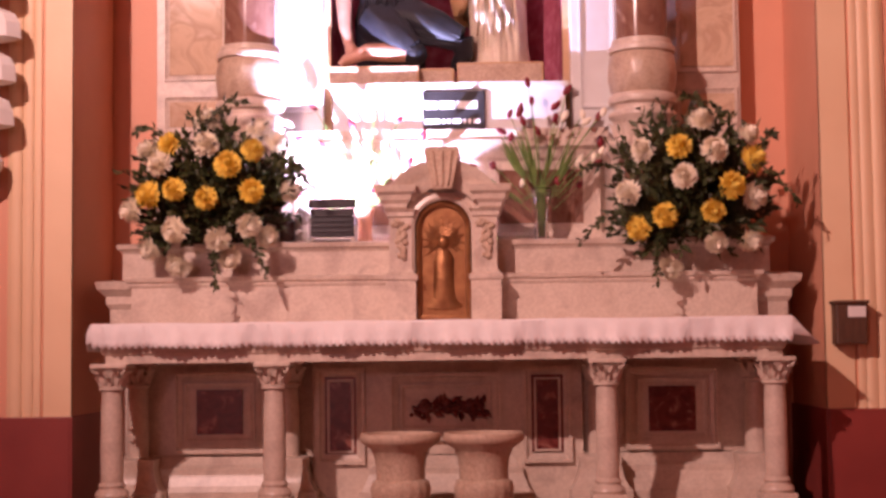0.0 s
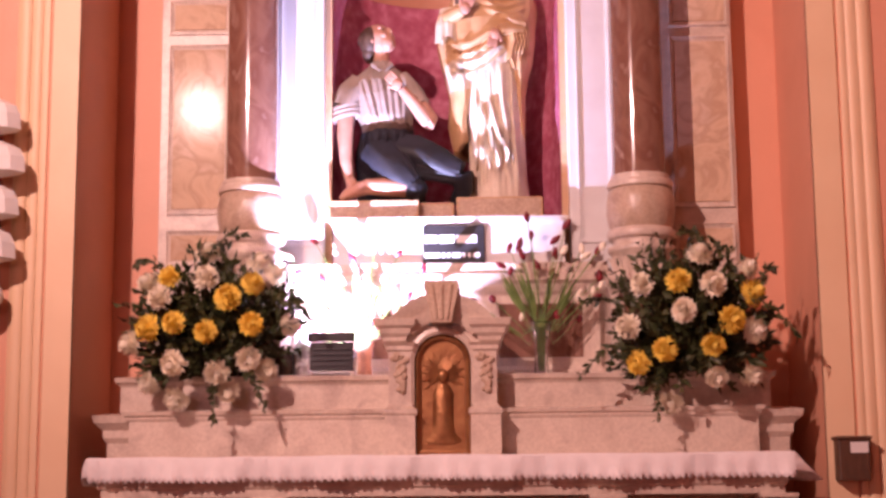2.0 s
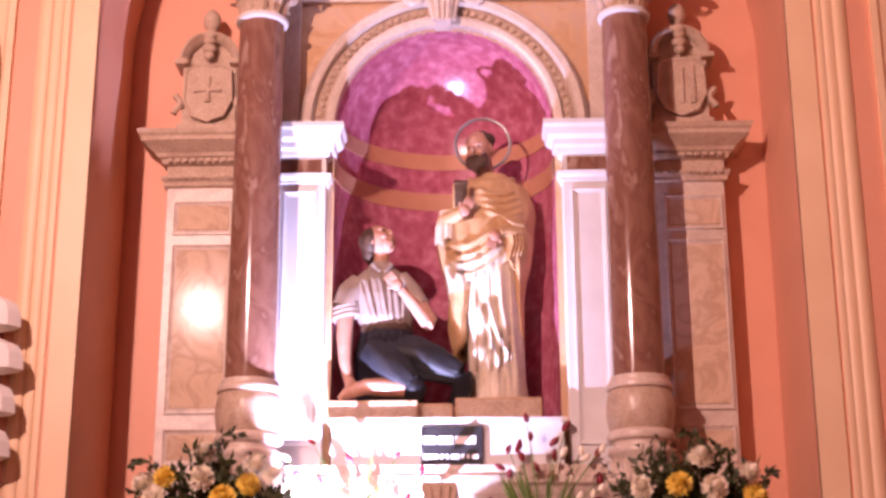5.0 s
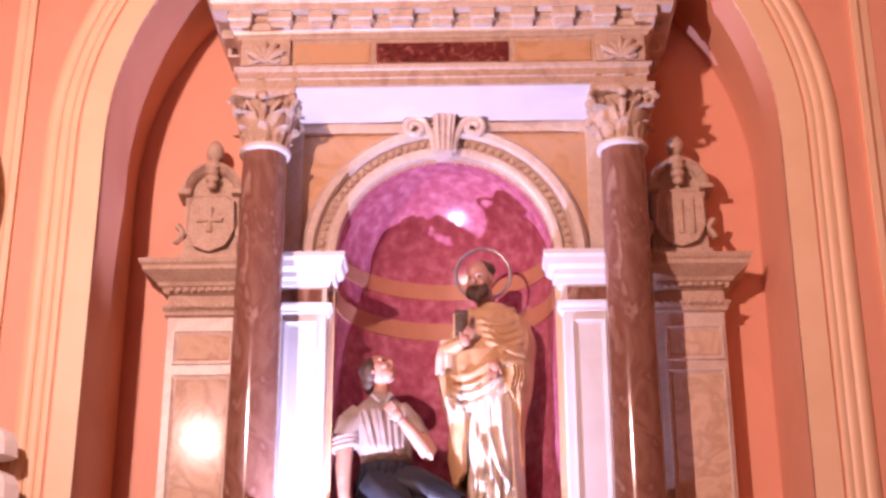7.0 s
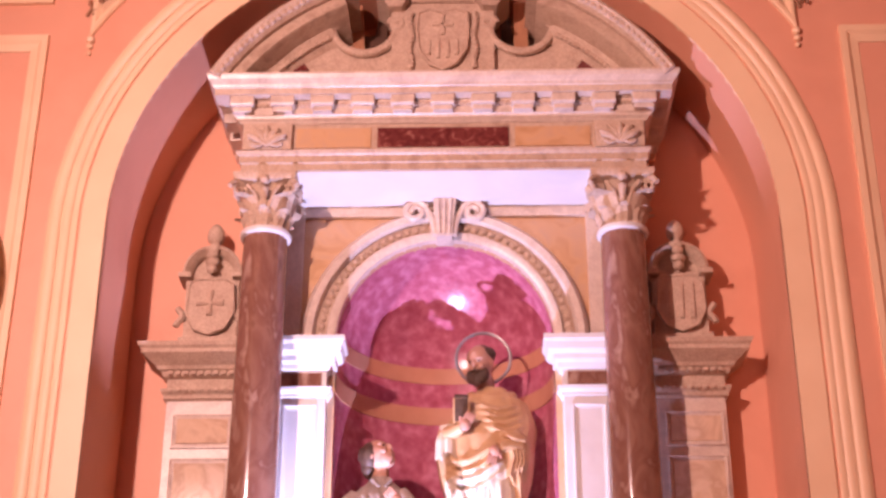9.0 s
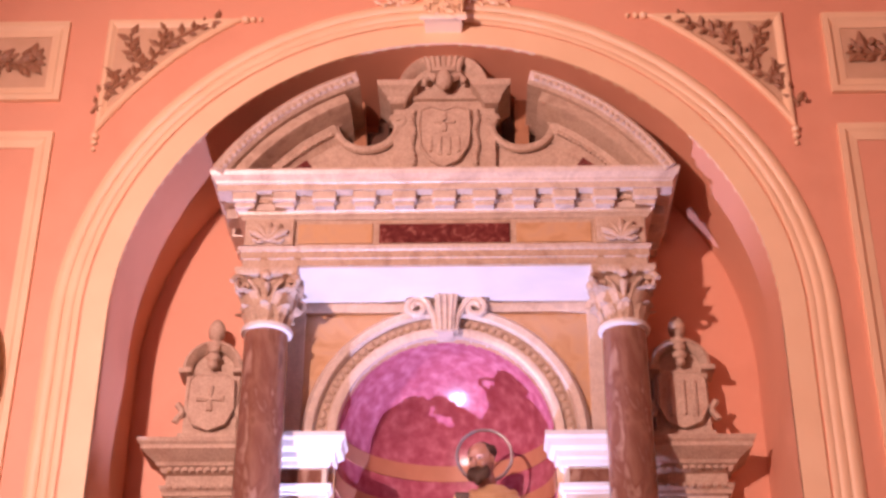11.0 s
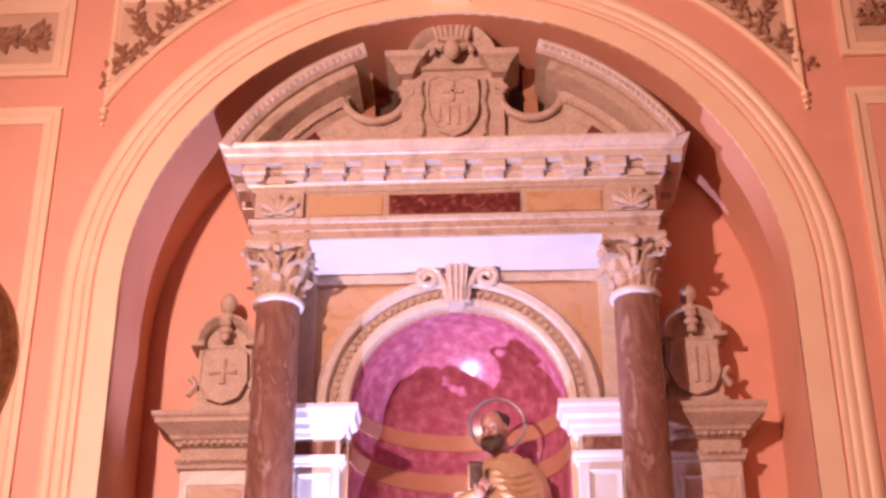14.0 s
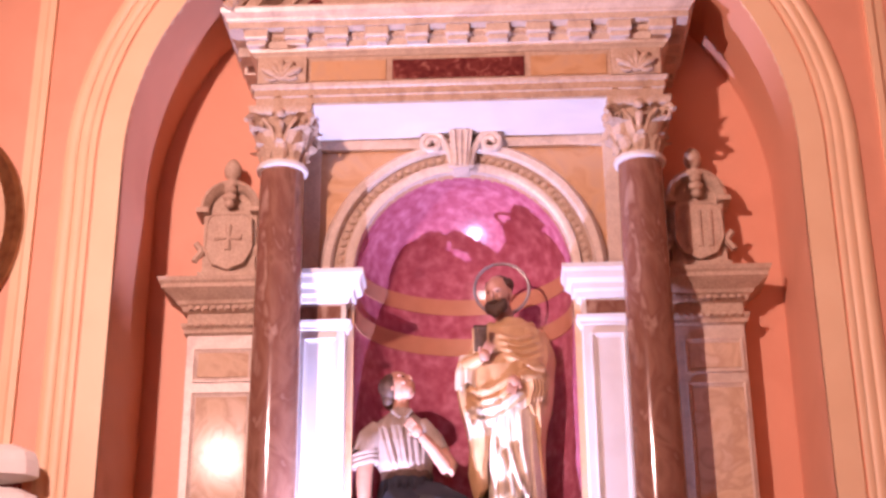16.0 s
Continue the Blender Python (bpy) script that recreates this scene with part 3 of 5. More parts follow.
for s in (-1, 1):
    bm = B()
    box(bm, s * 1.115 - 0.13, s * 1.115 + 0.13, 8.092, 8.11, 1.64, 1.88, 0.004)
    ap("pedestal_panel", bm, BROWN, "brown veined marble inlay")
# retable wall with the niche
NR, NZ, NY = 0.69, 4.33, 8.65
bm = B()
arch_plate(bm, 0, NR, 2.05, NZ, -1.06, 1.06, 5.30, NY, NY + 0.10, 40)
for s in (-1, 1):
    box(bm, *sorted((s * 1.0, s * 1.30)), NY + 0.002, 9.1, 1.49, 5.30)
ap("niche_wall", bm, SIENA, "yellow-brown siena marble spandrels round the niche")
bm = B()
n = 40
rows = []
zz = [2.05 + (NZ - 2.05) * k / 14 for k in range(15)]
for z in zz:
    rows.append([bm.verts.new((NR * math.cos(math.pi * k / n), NY + 0.05 + NR * math.sin(math.pi * k / n), z)) for k in range(n + 1)])
for j in range(1, 16):
    e = math.pi / 2 * j / 16
    rows.append([bm.verts.new((NR * math.cos(e) * math.cos(math.pi * k / n), NY + 0.05 + NR * math.cos(e) * math.sin(math.pi * k / n), NZ + NR * math.sin(e))) for k in range(n + 1)])
for a, b in zip(rows, rows[1:]):
    for k in range(n):
        bm.faces.new((a[k], a[k + 1], b[k + 1], b[k]))
top = bm.verts.new((0, NY + 0.05, NZ + NR))
for k in range(n):
    bm.faces.new((rows[-1][k], rows[-1][k + 1], top))
ap("niche_shell", bm, NICHE, "crimson painted niche vault", True)
for z0, z1 in ((4.02, 4.14), (4.31, 4.42)):
    bm = B()
    ring = []
    for k in range(n + 1):
        a = math.pi * k / n
        r = NR - 0.006
        ring.append([bm.verts.new((rr * math.cos(a), NY + 0.052 + rr * math.sin(a), z)) for rr, z in ((r + 0.004, z0), (r, z0), (r - 0.004, z1), (r + 0.004, z1))])
    for a, b in zip(ring, ring[1:]):
        for k in range(4):
            bm.faces.new((a[k], a[(k + 1) % 4], b[(k + 1) % 4], b[k]))
    ap("niche_band", bm, BAND, "faded ochre painted band round the niche", True)
# niche arch: archivolt rings
for nm, prof, mat in (("arch_inner", [(NR, NY + 0.02), (NR, NY - 0.05), (NR + 0.02, NY - 0.06), (NR + 0.055, NY - 0.06), (NR + 0.06, NY - 0.02), (NR + 0.06, NY + 0.02)], MARBLE),
                      ("arch_outer", [(NR + 0.135, NY + 0.02), (NR + 0.135, NY - 0.05), (NR + 0.15, NY - 0.075), (NR + 0.19, NY - 0.08), (NR + 0.215, NY - 0.05), (NR + 0.225, NY - 0.03), (NR + 0.225, NY + 0.02)], MARBLE),
                      ("arch_carving", [(NR + 0.062, NY + 0.02), (NR + 0.062, NY - 0.03), (NR + 0.133, NY - 0.03), (NR + 0.133, NY + 0.02)], STONE)):
    ap(nm, arch_band(B(), 0, NZ, prof, 0, 180, 60), mat, "", True)
bm = B()
for k in range(44):
    a = radians(3 + 174 * k / 43)
    r = NR + 0.098
    ball(bm, (r * math.cos(a), NY - 0.034, NZ + r * math.sin(a)), (0.026, 0.014, 0.026), 0, 8, 5)
    ball(bm, ((r + 0.02) * math.cos(a + 0.035), NY - 0.032, NZ + (r + 0.02) * math.sin(a + 0.035)), (0.012, 0.012, 0.012), 0, 6, 4)
ap("arch_leafwork", bm, STONE, "carved leaf ornament along the arch", True)
# keystone scroll of the niche arch
bm = B()
plate(bm, [(-0.05, 5.0), (0.05, 5.0), (0.075, 5.27), (-0.075, 5.27)], NY - 0.16, NY)
for s in (-1, 1):
    pts = []
    for k in range(20):
        a = k / 19 * 3.2 * math.pi
        r = 0.075 * (1 - 0.78 * k / 19)
        pts.append((s * (0.19 - r * math.cos(a) * 1.1), NY - 0.10, 5.20 + r * math.sin(a)))
    tube(bm, [(s * 0.06, NY - 0.12, 5.02), (s * 0.075, NY - 0.12, 5.12)] + pts, 0.022, 8)
for x in (-0.03, 0.0, 0.03):
    tube(bm, [(x, NY - 0.165, 5.01), (x * 1.4, NY - 0.17, 5.26)], 0.011, 6)
ap("niche_keystone", bm, MARBLE, "pale scrolled keystone", True)
# flat border of the niche wall
bm = B()
for s in (-1, 1):
    box(bm, *sorted((s * 0.92, s * 1.06)), NY - 0.03, NY + 0.01, 4.33, 5.29, 0.004)
box(bm, -0.92, 0.92, NY - 0.031, NY + 0.01, 5.20, 5.29, 0.004)
ap("niche_border", bm, MARBLE)


# pilasters beside the niche, with impost capitals
for s in (-1, 1):
    a, b = sorted((s * 0.73, s * 1.04))
    bm = B()
    box(bm, a, b, NY - 0.10, NY + 0.05, 2.05, 3.93, 0.006)
    ap("niche_pilaster", bm, WHITE, "pale marble pilaster beside the niche")
    bm = B()
    frame_box(bm, a + 0.05, b - 0.05, 2.3, 3.88, NY - 0.10, 0.03, 0.014)
    ap("pilaster_moulding", bm, WHITE)
    bm = B()
    moulding(bm, a, b, NY - 0.10, NY + 0.05, [(0.0, 3.93), (0.012, 3.935), (0.012, 3.95), (0.03, 3.97), (0.035, 3.99), (0.0, 3.995), (0.0, 4.10), (0.02, 4.11), (0.03, 4.14), (0.05, 4.155), (0.055, 4.19), (0.09, 4.21), (0.10, 4.25), (0.115, 4.27), (0.115, 4.30), (0.0, 4.31)])
    ap("impost", bm, WHITE)
    bm = B()
    box(bm, a + 0.03, b - 0.03, NY - 0.106, NY - 0.09, 4.005, 4.09, 0.002)
    ap("impost_inlay", bm, BROWN, "brown marble inlay")


# free-standing columns
def column(s):
    x = s * 1.118
    col = empty("column", (x, 8.30, 2.02), "", "")
    col.parent = ALTAR
    col.matrix_parent_inverse = Matrix.Translation(ALTAR.location).inverted()
    nearer(col)
    bm = B()
    box(bm, -0.215, 0.215, -0.215, 0.215, 0.0, 0.03, 0.005)
    lathe(bm, [(0.15, 0.03), (0.155, 0.10), (0.175, 0.165), (0.19, 0.175), (0.195, 0.19), (0.19, 0.205), (0.165, 0.215), (0.16, 0.23), (0.165, 0.245), (0.19, 0.255), (0.198, 0.275), (0.19, 0.30), (0.175, 0.31)], n=48)
    leaves(bm, 0.15, 0.185, 0.03, 0.165, 14, curl=0.1)
    part("base", bm, MARBLE, col, smooth=True)
    bm = B()
    lathe(bm, [(0.172, 0.31), (0.185, 0.34), (0.193, 0.40), (0.193, 0.46), (0.185, 0.52), (0.172, 0.54)], n=96,
          wave=lambda a, z: 0.018 * math.sin(a * 18 + z * 40) * math.sin((z - 0.31) / 0.23 * math.pi))
    part("carved_drum", bm, TAN, col, "carved stone drum with acanthus relief", True)
    bm = B()
    lathe(bm, [(0.17, 0.54), (0.187, 0.548), (0.190, 0.57), (0.182, 0.585), (0.17, 0.59), (0.172, 0.60), (0.165, 0.62)], n=48)
    part("ring", bm, MARBLE, col, smooth=True)
    bm = B()
    h0, h1 = 0.62, 2.86
    lathe(bm, [(0.148 - 0.011 * (k / 12) ** 1.6, h0 + (h1 - h0) * k / 12) for k in range(13)], n=48)
    part("shaft", bm, BROWN, col, "polished brown veined marble shaft", True)
    bm = B()
    lathe(bm, [(0.14, 2.86), (0.158, 2.868), (0.163, 2.885), (0.158, 2.90), (0.142, 2.908)], n=48)
    part("astragal", bm, WHITE, col, smooth=True)
    bm = B()
    lathe(bm, [(0.125, 2.908), (0.122, 3.0), (0.128, 3.10), (0.15, 3.17), (0.165, 3.195)], n=32)
    leaves(bm, 0.128, 0.172, 2.91, 3.03, 8, 0.0, 0.4)
    leaves(bm, 0.128, 0.19, 2.96, 3.13, 4, math.pi / 4, 0.5)
    for q in range(4):
        a = q * math.pi / 2
        ca, sa = math.cos(a), math.sin(a)
        tube(bm, [(0.135 * ca, 0.135 * sa, 3.0), (0.15 * ca, 0.15 * sa, 3.08), (0.175 * ca, 0.175 * sa, 3.15)], [0.014, 0.020, 0.028], 8)
        ball(bm, (0.19 * ca, 0.19 * sa, 3.20), (0.034, 0.034, 0.034), 0, 10, 8)
        for d in (-1, 1):
            tube(bm, [(0.14 * ca - d * 0.03 * sa, 0.14 * sa + d * 0.03 * ca, 3.02), (0.16 * ca - d * 0.06 * sa, 0.16 * sa + d * 0.06 * ca, 3.12), (0.165 * ca - d * 0.11 * sa, 0.165 * sa + d * 0.11 * ca, 3.175)], [0.010, 0.014, 0.016], 8)
    volutes(bm, 0.215, 3.145, 0.056)
    moulding(bm, -0.17, 0.17, -0.17, 0.17, [(0.0, 3.195), (0.02, 3.205), (0.03, 3.23), (0.03, 3.255)])
    part("capital", bm, STONE, col, "carved composite capital", True)


for s in (-1, 1):
    column(s)
# entablature
bm = B()
moulding(bm, -1.27, 1.27, 8.10, 8.80, [(0.0, 5.275), (0.0, 5.32), (0.012, 5.325), (0.012, 5.37), (0.025, 5.38), (0.035, 5.40), (0.0, 5.405)])
ap("architrave", bm, TAN)
bm = B()
box(bm, -0.95, 0.95, 8.12, 8.6, 5.268, 5.2735)
ap("soffit", bm, SOFFIT, "plain white marble soffit")
bm = B()
box(bm, -1.26, 1.26, 8.11, 8.80, 5.405, 5.605)
ap("frieze", bm, TAN)
for x0, x1, m, lab in ((-0.415, 0.415, RED, "dark red marble inlay"), (-0.93, -0.455, SIENA, "yellow siena marble inlay"), (0.455, 0.93, SIENA, "yellow siena marble inlay")):
    bm = B()
    box(bm, x0, x1, 8.100, 8.12, 5.435, 5.575, 0.003)
    ap("frieze_panel", bm, m, lab)
for s in (-1, 1):
    bm = B()
    box(bm, *sorted((s * 0.955, s * 1.265)), 8.07, 8.12, 5.41, 5.60, 0.004)
    x = s * 1.11
    for k in range(5):
        a = (k - 2) * 0.5
        tube(bm, [(x, 8.055, 5.43), (x + math.sin(a) * 0.08, 8.04, 5.43 + math.cos(a) * 0.08), (x + math.sin(a * 1.3) * 0.125, 8.045, 5.43 + math.cos(a) * 0.135)], [0.012, 0.028, 0.012], 8)
    for q in (-1, 1):
        tube(bm, [(x + q * (0.06 + 0.045 * math.cos(t * 0.7)), 8.05, 5.47 + 0.045 * math.sin(t * 0.7)) for t in range(9)], 0.014, 6)
    ap("frieze_carving", bm, STONE, "carved acanthus block above the column", True)
bm = B()
moulding(bm, -1.28, 1.28, 8.11, 8.95, [(0.0, 5.605), (0.012, 5.61), (0.02, 5.622), (0.035, 5.635), (0.04, 5.65), (0.05, 5.655), (0.05, 5.76), (0.0, 5.765)])
ap("bed_moulding", bm, MARBLE)
bm = B()
moulding(bm, -1.30, 1.30, 8.12, 8.95, [(0.0, 5.752), (0.145, 5.755), (0.145, 5.80), (0.155, 5.805), (0.16, 5.82), (0.185, 5.85), (0.195, 5.875), (0.195, 5.888), (0.0, 5.89)])
ap("corona", bm, MARBLE)


def modillion(x0, x1, y0, y1, front):
    bm = B()
    box(bm, x0, x1, y0, y1, 5.69, 5.753, 0.006)
    if front:
        box(bm, x0 + 0.012, x1 - 0.012, y0 + 0.03, y1, 5.655, 5.692, 0.006)
        tube(bm, [(x0 + 0.004, y0 + 0.012, 5.70), (x1 - 0.004, y0 + 0.012, 5.70)], 0.014, 8)
    ap("modillion", bm, MARBLE)


xs = [-1.27 + 2.54 * k / 10 for k in range(11)]
for x in xs:
    modillion(x - 0.075, x + 0.075, 7.985, 8.08, True)
for s in (-1, 1):
    for y in (8.28, 8.52, 8.76):
        modillion(*sorted((s * 1.32, s * 1.42)), y - 0.07, y + 0.07, False)
for a, b in zip(xs, xs[1:]):
    bm = B()
    m = (a + b) / 2
    for k in range(7):
        ball(bm, (m - 0.042 + 0.014 * k, 8.055, 5.715 + 0.012 * (k % 2)), 0.013, 0, 7, 5)
    ap("egg_ornament", bm, STONE, "", True)
# broken segmental pediment
PZ, PR = 4.90, 1.667
a_tip = math.degrees(math.asin((5.755 - PZ) / PR))


def pediment_span(s, r, cut):
    """Angles between the tip and the broken end, which lies at |x| = cut on radius r."""
    a_cut = math.degrees(math.acos(cut / r))
    return (a_tip, a_cut) if s > 0 else (180 - a_cut, 180 - a_tip)


for s in (-1, 1):
    for nm, prof, mat in (("pediment_cap", [(PR, 8.75), (PR, 7.69), (PR - 0.02, 7.68), (PR - 0.055, 7.70), (PR - 0.085, 7.735), (PR - 0.085, 8.75)], STONE),
                          ("pediment_fascia", [(PR - 0.087, 8.7), (PR - 0.087, 7.765), (PR - 0.15, 7.77), (PR - 0.165, 7.80), (PR - 0.165, 8.7)], TAN),
                          ("pediment_bed", [(PR - 0.167, 8.6), (PR - 0.167, 7.93), (PR - 0.20, 7.95), (PR - 0.225, 7.98), (PR - 0.26, 8.02), (PR - 0.26, 8.6)], STONE)):
        cut = {"pediment_cap": 0.565, "pediment_fascia": 0.63, "pediment_bed": 0.71}[nm]
        rng = pediment_span(s, prof[0][0], cut)
        ap(nm, arch_band(B(), 0, PZ, prof, rng[0], rng[1], 30), mat, "", True, near=False)
    nb = 24
    for k in range(nb):
        for r, y, w, cut in ((PR - 0.045, 7.70, 0.024, 0.575), (PR - 0.21, 7.955, 0.019, 0.72)):
            rng = pediment_span(s, r, cut)
            a = radians(rng[0] + (rng[1] - rng[0]) * (k + 0.5) / nb)
            boss = B()
            ball(boss, (r * math.cos(a), y, PZ + r * math.sin(a)), (w, 0.016, w), 0, 6, 4)
            ball(boss, ((r + 0.018) * math.cos(a + 0.012), y, PZ + (r + 0.018) * math.sin(a + 0.012)), (w * 0.5, 0.012, w * 0.5), 0, 6, 4)
            ap("leaf_boss", boss, STONE, "", True, near=False)


# tympanum with scrolled bowls
def tymp_top(x):
    u = (abs(x) - 0.505) / 0.19
    if abs(u) < 1:
        return 6.25 - 0.18 * math.sqrt(1 - u * u)
    return 6.40 if abs(x) < 0.4 else min(6.25, PZ + math.sqrt((PR - 0.235) ** 2 - x * x))


bm = B()
xs = sorted({round(-1.12 + 2.24 * k / 112, 4) for k in range(113)} | {-0.3151, -0.6949, 0.3151, 0.6949})
cols = [[bm.verts.new((x, y, z)) for y, z in ((8.02, 5.74), (8.02, tymp_top(x)), (8.22, tymp_top(x)), (8.22, 5.74))] for x in xs]
for a, b in zip(cols, cols[1:]):
    for k in range(4):
        bm.faces.new((a[k], a[(k + 1) % 4], b[(k + 1) % 4], b[k]))
bm.faces.new(cols[0])
bm.faces.new(cols[-1])
ap("tympanum", bm, STONE, near=False)
for s in (-1, 1):
    bm = B()
    pts = [(s * (0.505 + 0.205 * math.cos(-math.pi * k / 16)), 7.99, 6.255 + 0.195 * math.sin(-math.pi * k / 16)) for k in range(17)]
    tube(bm, pts, 0.028, 8)
    for cx, d in ((0.715, 1), (0.30, -1)):
        tube(bm, [(s * (cx + d * 0.0 + 0.05 * (1 - 0.7 * k / 12) * math.cos(k * 0.75)), 7.98, 6.27 + 0.05 * (1 - 0.7 * k / 12) * math.sin(k * 0.75)) for k in range(13)], 0.024, 8)
    ap("scroll", bm, STONE, "", True, near=False)
    bm = B()
    plate(bm, [(s * 0.80, 5.86), (s * 1.10, 5.80), (s * 0.90, 6.02)][::s], 8.008, 8.03)
    ap("tympanum_inlay", bm, RED, "dark red marble inlay", near=False)
    bm = B()
    lean = 0.04 if s < 0 else 0.0
    plate(bm, [(s * 0.465 - lean * 0.6, 5.75), (s * 0.557 - lean * 0.6, 5.75), (s * 0.557 - lean * 2, 6.585), (s * 0.465 - lean * 2, 6.585)][::s], 8.21, 8.29)
    ap("timber_prop", bm, WOOD, "rough timber prop behind the pediment", near=False)
# added dark boards: their colour gives the black shade in the pediment gaps
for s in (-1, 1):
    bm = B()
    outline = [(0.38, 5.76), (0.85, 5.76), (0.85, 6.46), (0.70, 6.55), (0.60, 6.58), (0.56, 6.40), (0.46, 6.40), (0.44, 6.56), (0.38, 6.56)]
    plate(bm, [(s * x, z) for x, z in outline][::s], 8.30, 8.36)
    ap("cavity_shade_board", bm, DARKWOOD, "dark board added for the deep shade behind the pediment", near=False)
# crest
bm = B()
plate(bm, [(-0.33, 5.75), (0.33, 5.75), (0.33, 6.42), (-0.33, 6.42)], 7.97, 8.2)
ap("crest_body", bm, STONE, near=False)
for s in (-1, 1):
    bm = moulding(B(), *sorted((s * 0.26, s * 0.35)), 7.90, 8.2, [(0.0, 6.36), (0.02, 6.38), (0.02, 6.40), (0.05, 6.43), (0.08, 6.45), (0.085, 6.49), (0.0, 6.495)])
    ap("crest_cornice", bm, STONE, near=False)
arc = [(0.30, 8.2), (0.30, 7.86), (0.285, 7.84), (0.26, 7.85), (0.235, 7.88), (0.22, 7.90), (0.19, 7.90), (0.19, 8.2)]
ap("crest_arch", arch_band(B(), 0, 6.44, arc, 0, 180, 32), STONE, "", True, near=False)
bm = B()
plate(bm, [(0.21 * math.cos(math.pi * k / 16), 6.42 + 0.21 * math.sin(math.pi * k / 16)) for k in range(17)], 7.94, 8.2)
ap("crest_lunette", bm, STONE, near=False)
bm = B()
sh = [(-0.155, 6.33), (-0.08, 6.36), (0, 6.33), (0.08, 6.36), (0.155, 6.33), (0.165, 6.2), (0.15, 6.05), (0.09, 5.95), (0.0, 5.90), (-0.09, 5.95), (-0.15, 6.05), (-0.165, 6.2)]
plate(bm, sh, 7.935, 7.98)
bmesh.ops.triangulate(bm, faces=[f for f in bm.faces if len(f.verts) > 4])
tube(bm, [(x, 7.933, z) for x, z in sh + sh[:1]], 0.012, 6)
for x in (-0.09, -0.03, 0.03, 0.09):
    box(bm, x - 0.012, x + 0.012, 7.922, 7.94, 5.97 + abs(x) * 0.4, 6.12, 0.003)
box(bm, -0.012, 0.012, 7.920, 7.94, 6.16, 6.31, 0.003)
box(bm, -0.07, 0.07, 7.920, 7.94, 6.225, 6.25, 0.003)
ap("shield", bm, STONE, "carved shield with a cross and bars", True, near=False)
for s in (-1, 1):
    bm = B()
    for k in range(13):
        ball(bm, (s * (0.205 + 0.008 * math.sin(k)), 7.95, 6.33 - 0.033 * k), (0.022, 0.018, 0.021), 0, 8, 5)
    for k in range(3):
        ball(bm, (s * (0.19 + 0.03 * k), 7.955, 5.89), 0.02, 0, 8, 5)
    ap("garland", bm, STONE, "carved hanging garland", True, near=False)
bm = B()
ball(bm, (0, 7.84, 6.50), (0.055, 0.05, 0.075), 0, 14, 10)
for s in (-1, 1):
    tube(bm, [(s * 0.05, 7.85, 6.52), (s * 0.10, 7.86, 6.55), (s * 0.13, 7.87, 6.52), (s * 0.12, 7.87, 6.49)], [0.03, 0.03, 0.024, 0.014], 8)
for k in range(7):
    a = (k - 3) * 0.32
    tube(bm, [(0.03 * (k - 3), 7.85, 6.57), (math.sin(a) * 0.13, 7.84, 6.60 + 0.09 * math.cos(a)), (math.sin(a) * 0.16, 7.83, 6.60 + 0.16 * math.cos(a))], [0.018, 0.022, 0.008], 6)
box(bm, -0.075, 0.075, 7.82, 7.90, 6.565, 6.60, 0.01)
ap("crest_finial", bm, STONE, "carved crown and mask on top", True, near=False)

# keystone of the alcove arch
KEYST = empty("arch_keystone", (0, YW, 6.7), "cream scrolled keystone with leaf carving", "keystone")
bm = B()
plate(bm, [(-0.12, 6.765), (0.12, 6.765), (0.145, 7.13), (-0.145, 7.13)], YW - 0.17, YW)
for z, r in ((6.78, 0.026), (7.10, 0.055)):
    tube(bm, [(-0.15, YW - 0.17, z), (0.15, YW - 0.17, z)], r, 12)
under(part("block", bm, CREAM, smooth=True), KEYST)
bm = B()
spray(bm, [(0, 7.08), (0.02, 6.98), (-0.02, 6.88), (0, 6.78)], 14, 0.09, 4, YW - 0.17)
for x in (-0.09, 0.09):
    spray(bm, [(x, 7.1), (x * 1.1, 6.95), (x, 6.8)], 8, 0.05, 8, YW - 0.17)
for s in (-1, 1):
    spray(bm, [(s * 0.15, 7.06), (s * 0.25, 7.0), (s * 0.33, 7.02), (s * 0.42, 6.99)], 9, 0.06, 6, YW - 0.01)
under(part("leaf_carving", bm, CREAM), KEYST)


def wing(name, bm, mat, label="", smooth=False):
    return under(part(name, bm, mat, None, label, smooth), WING)


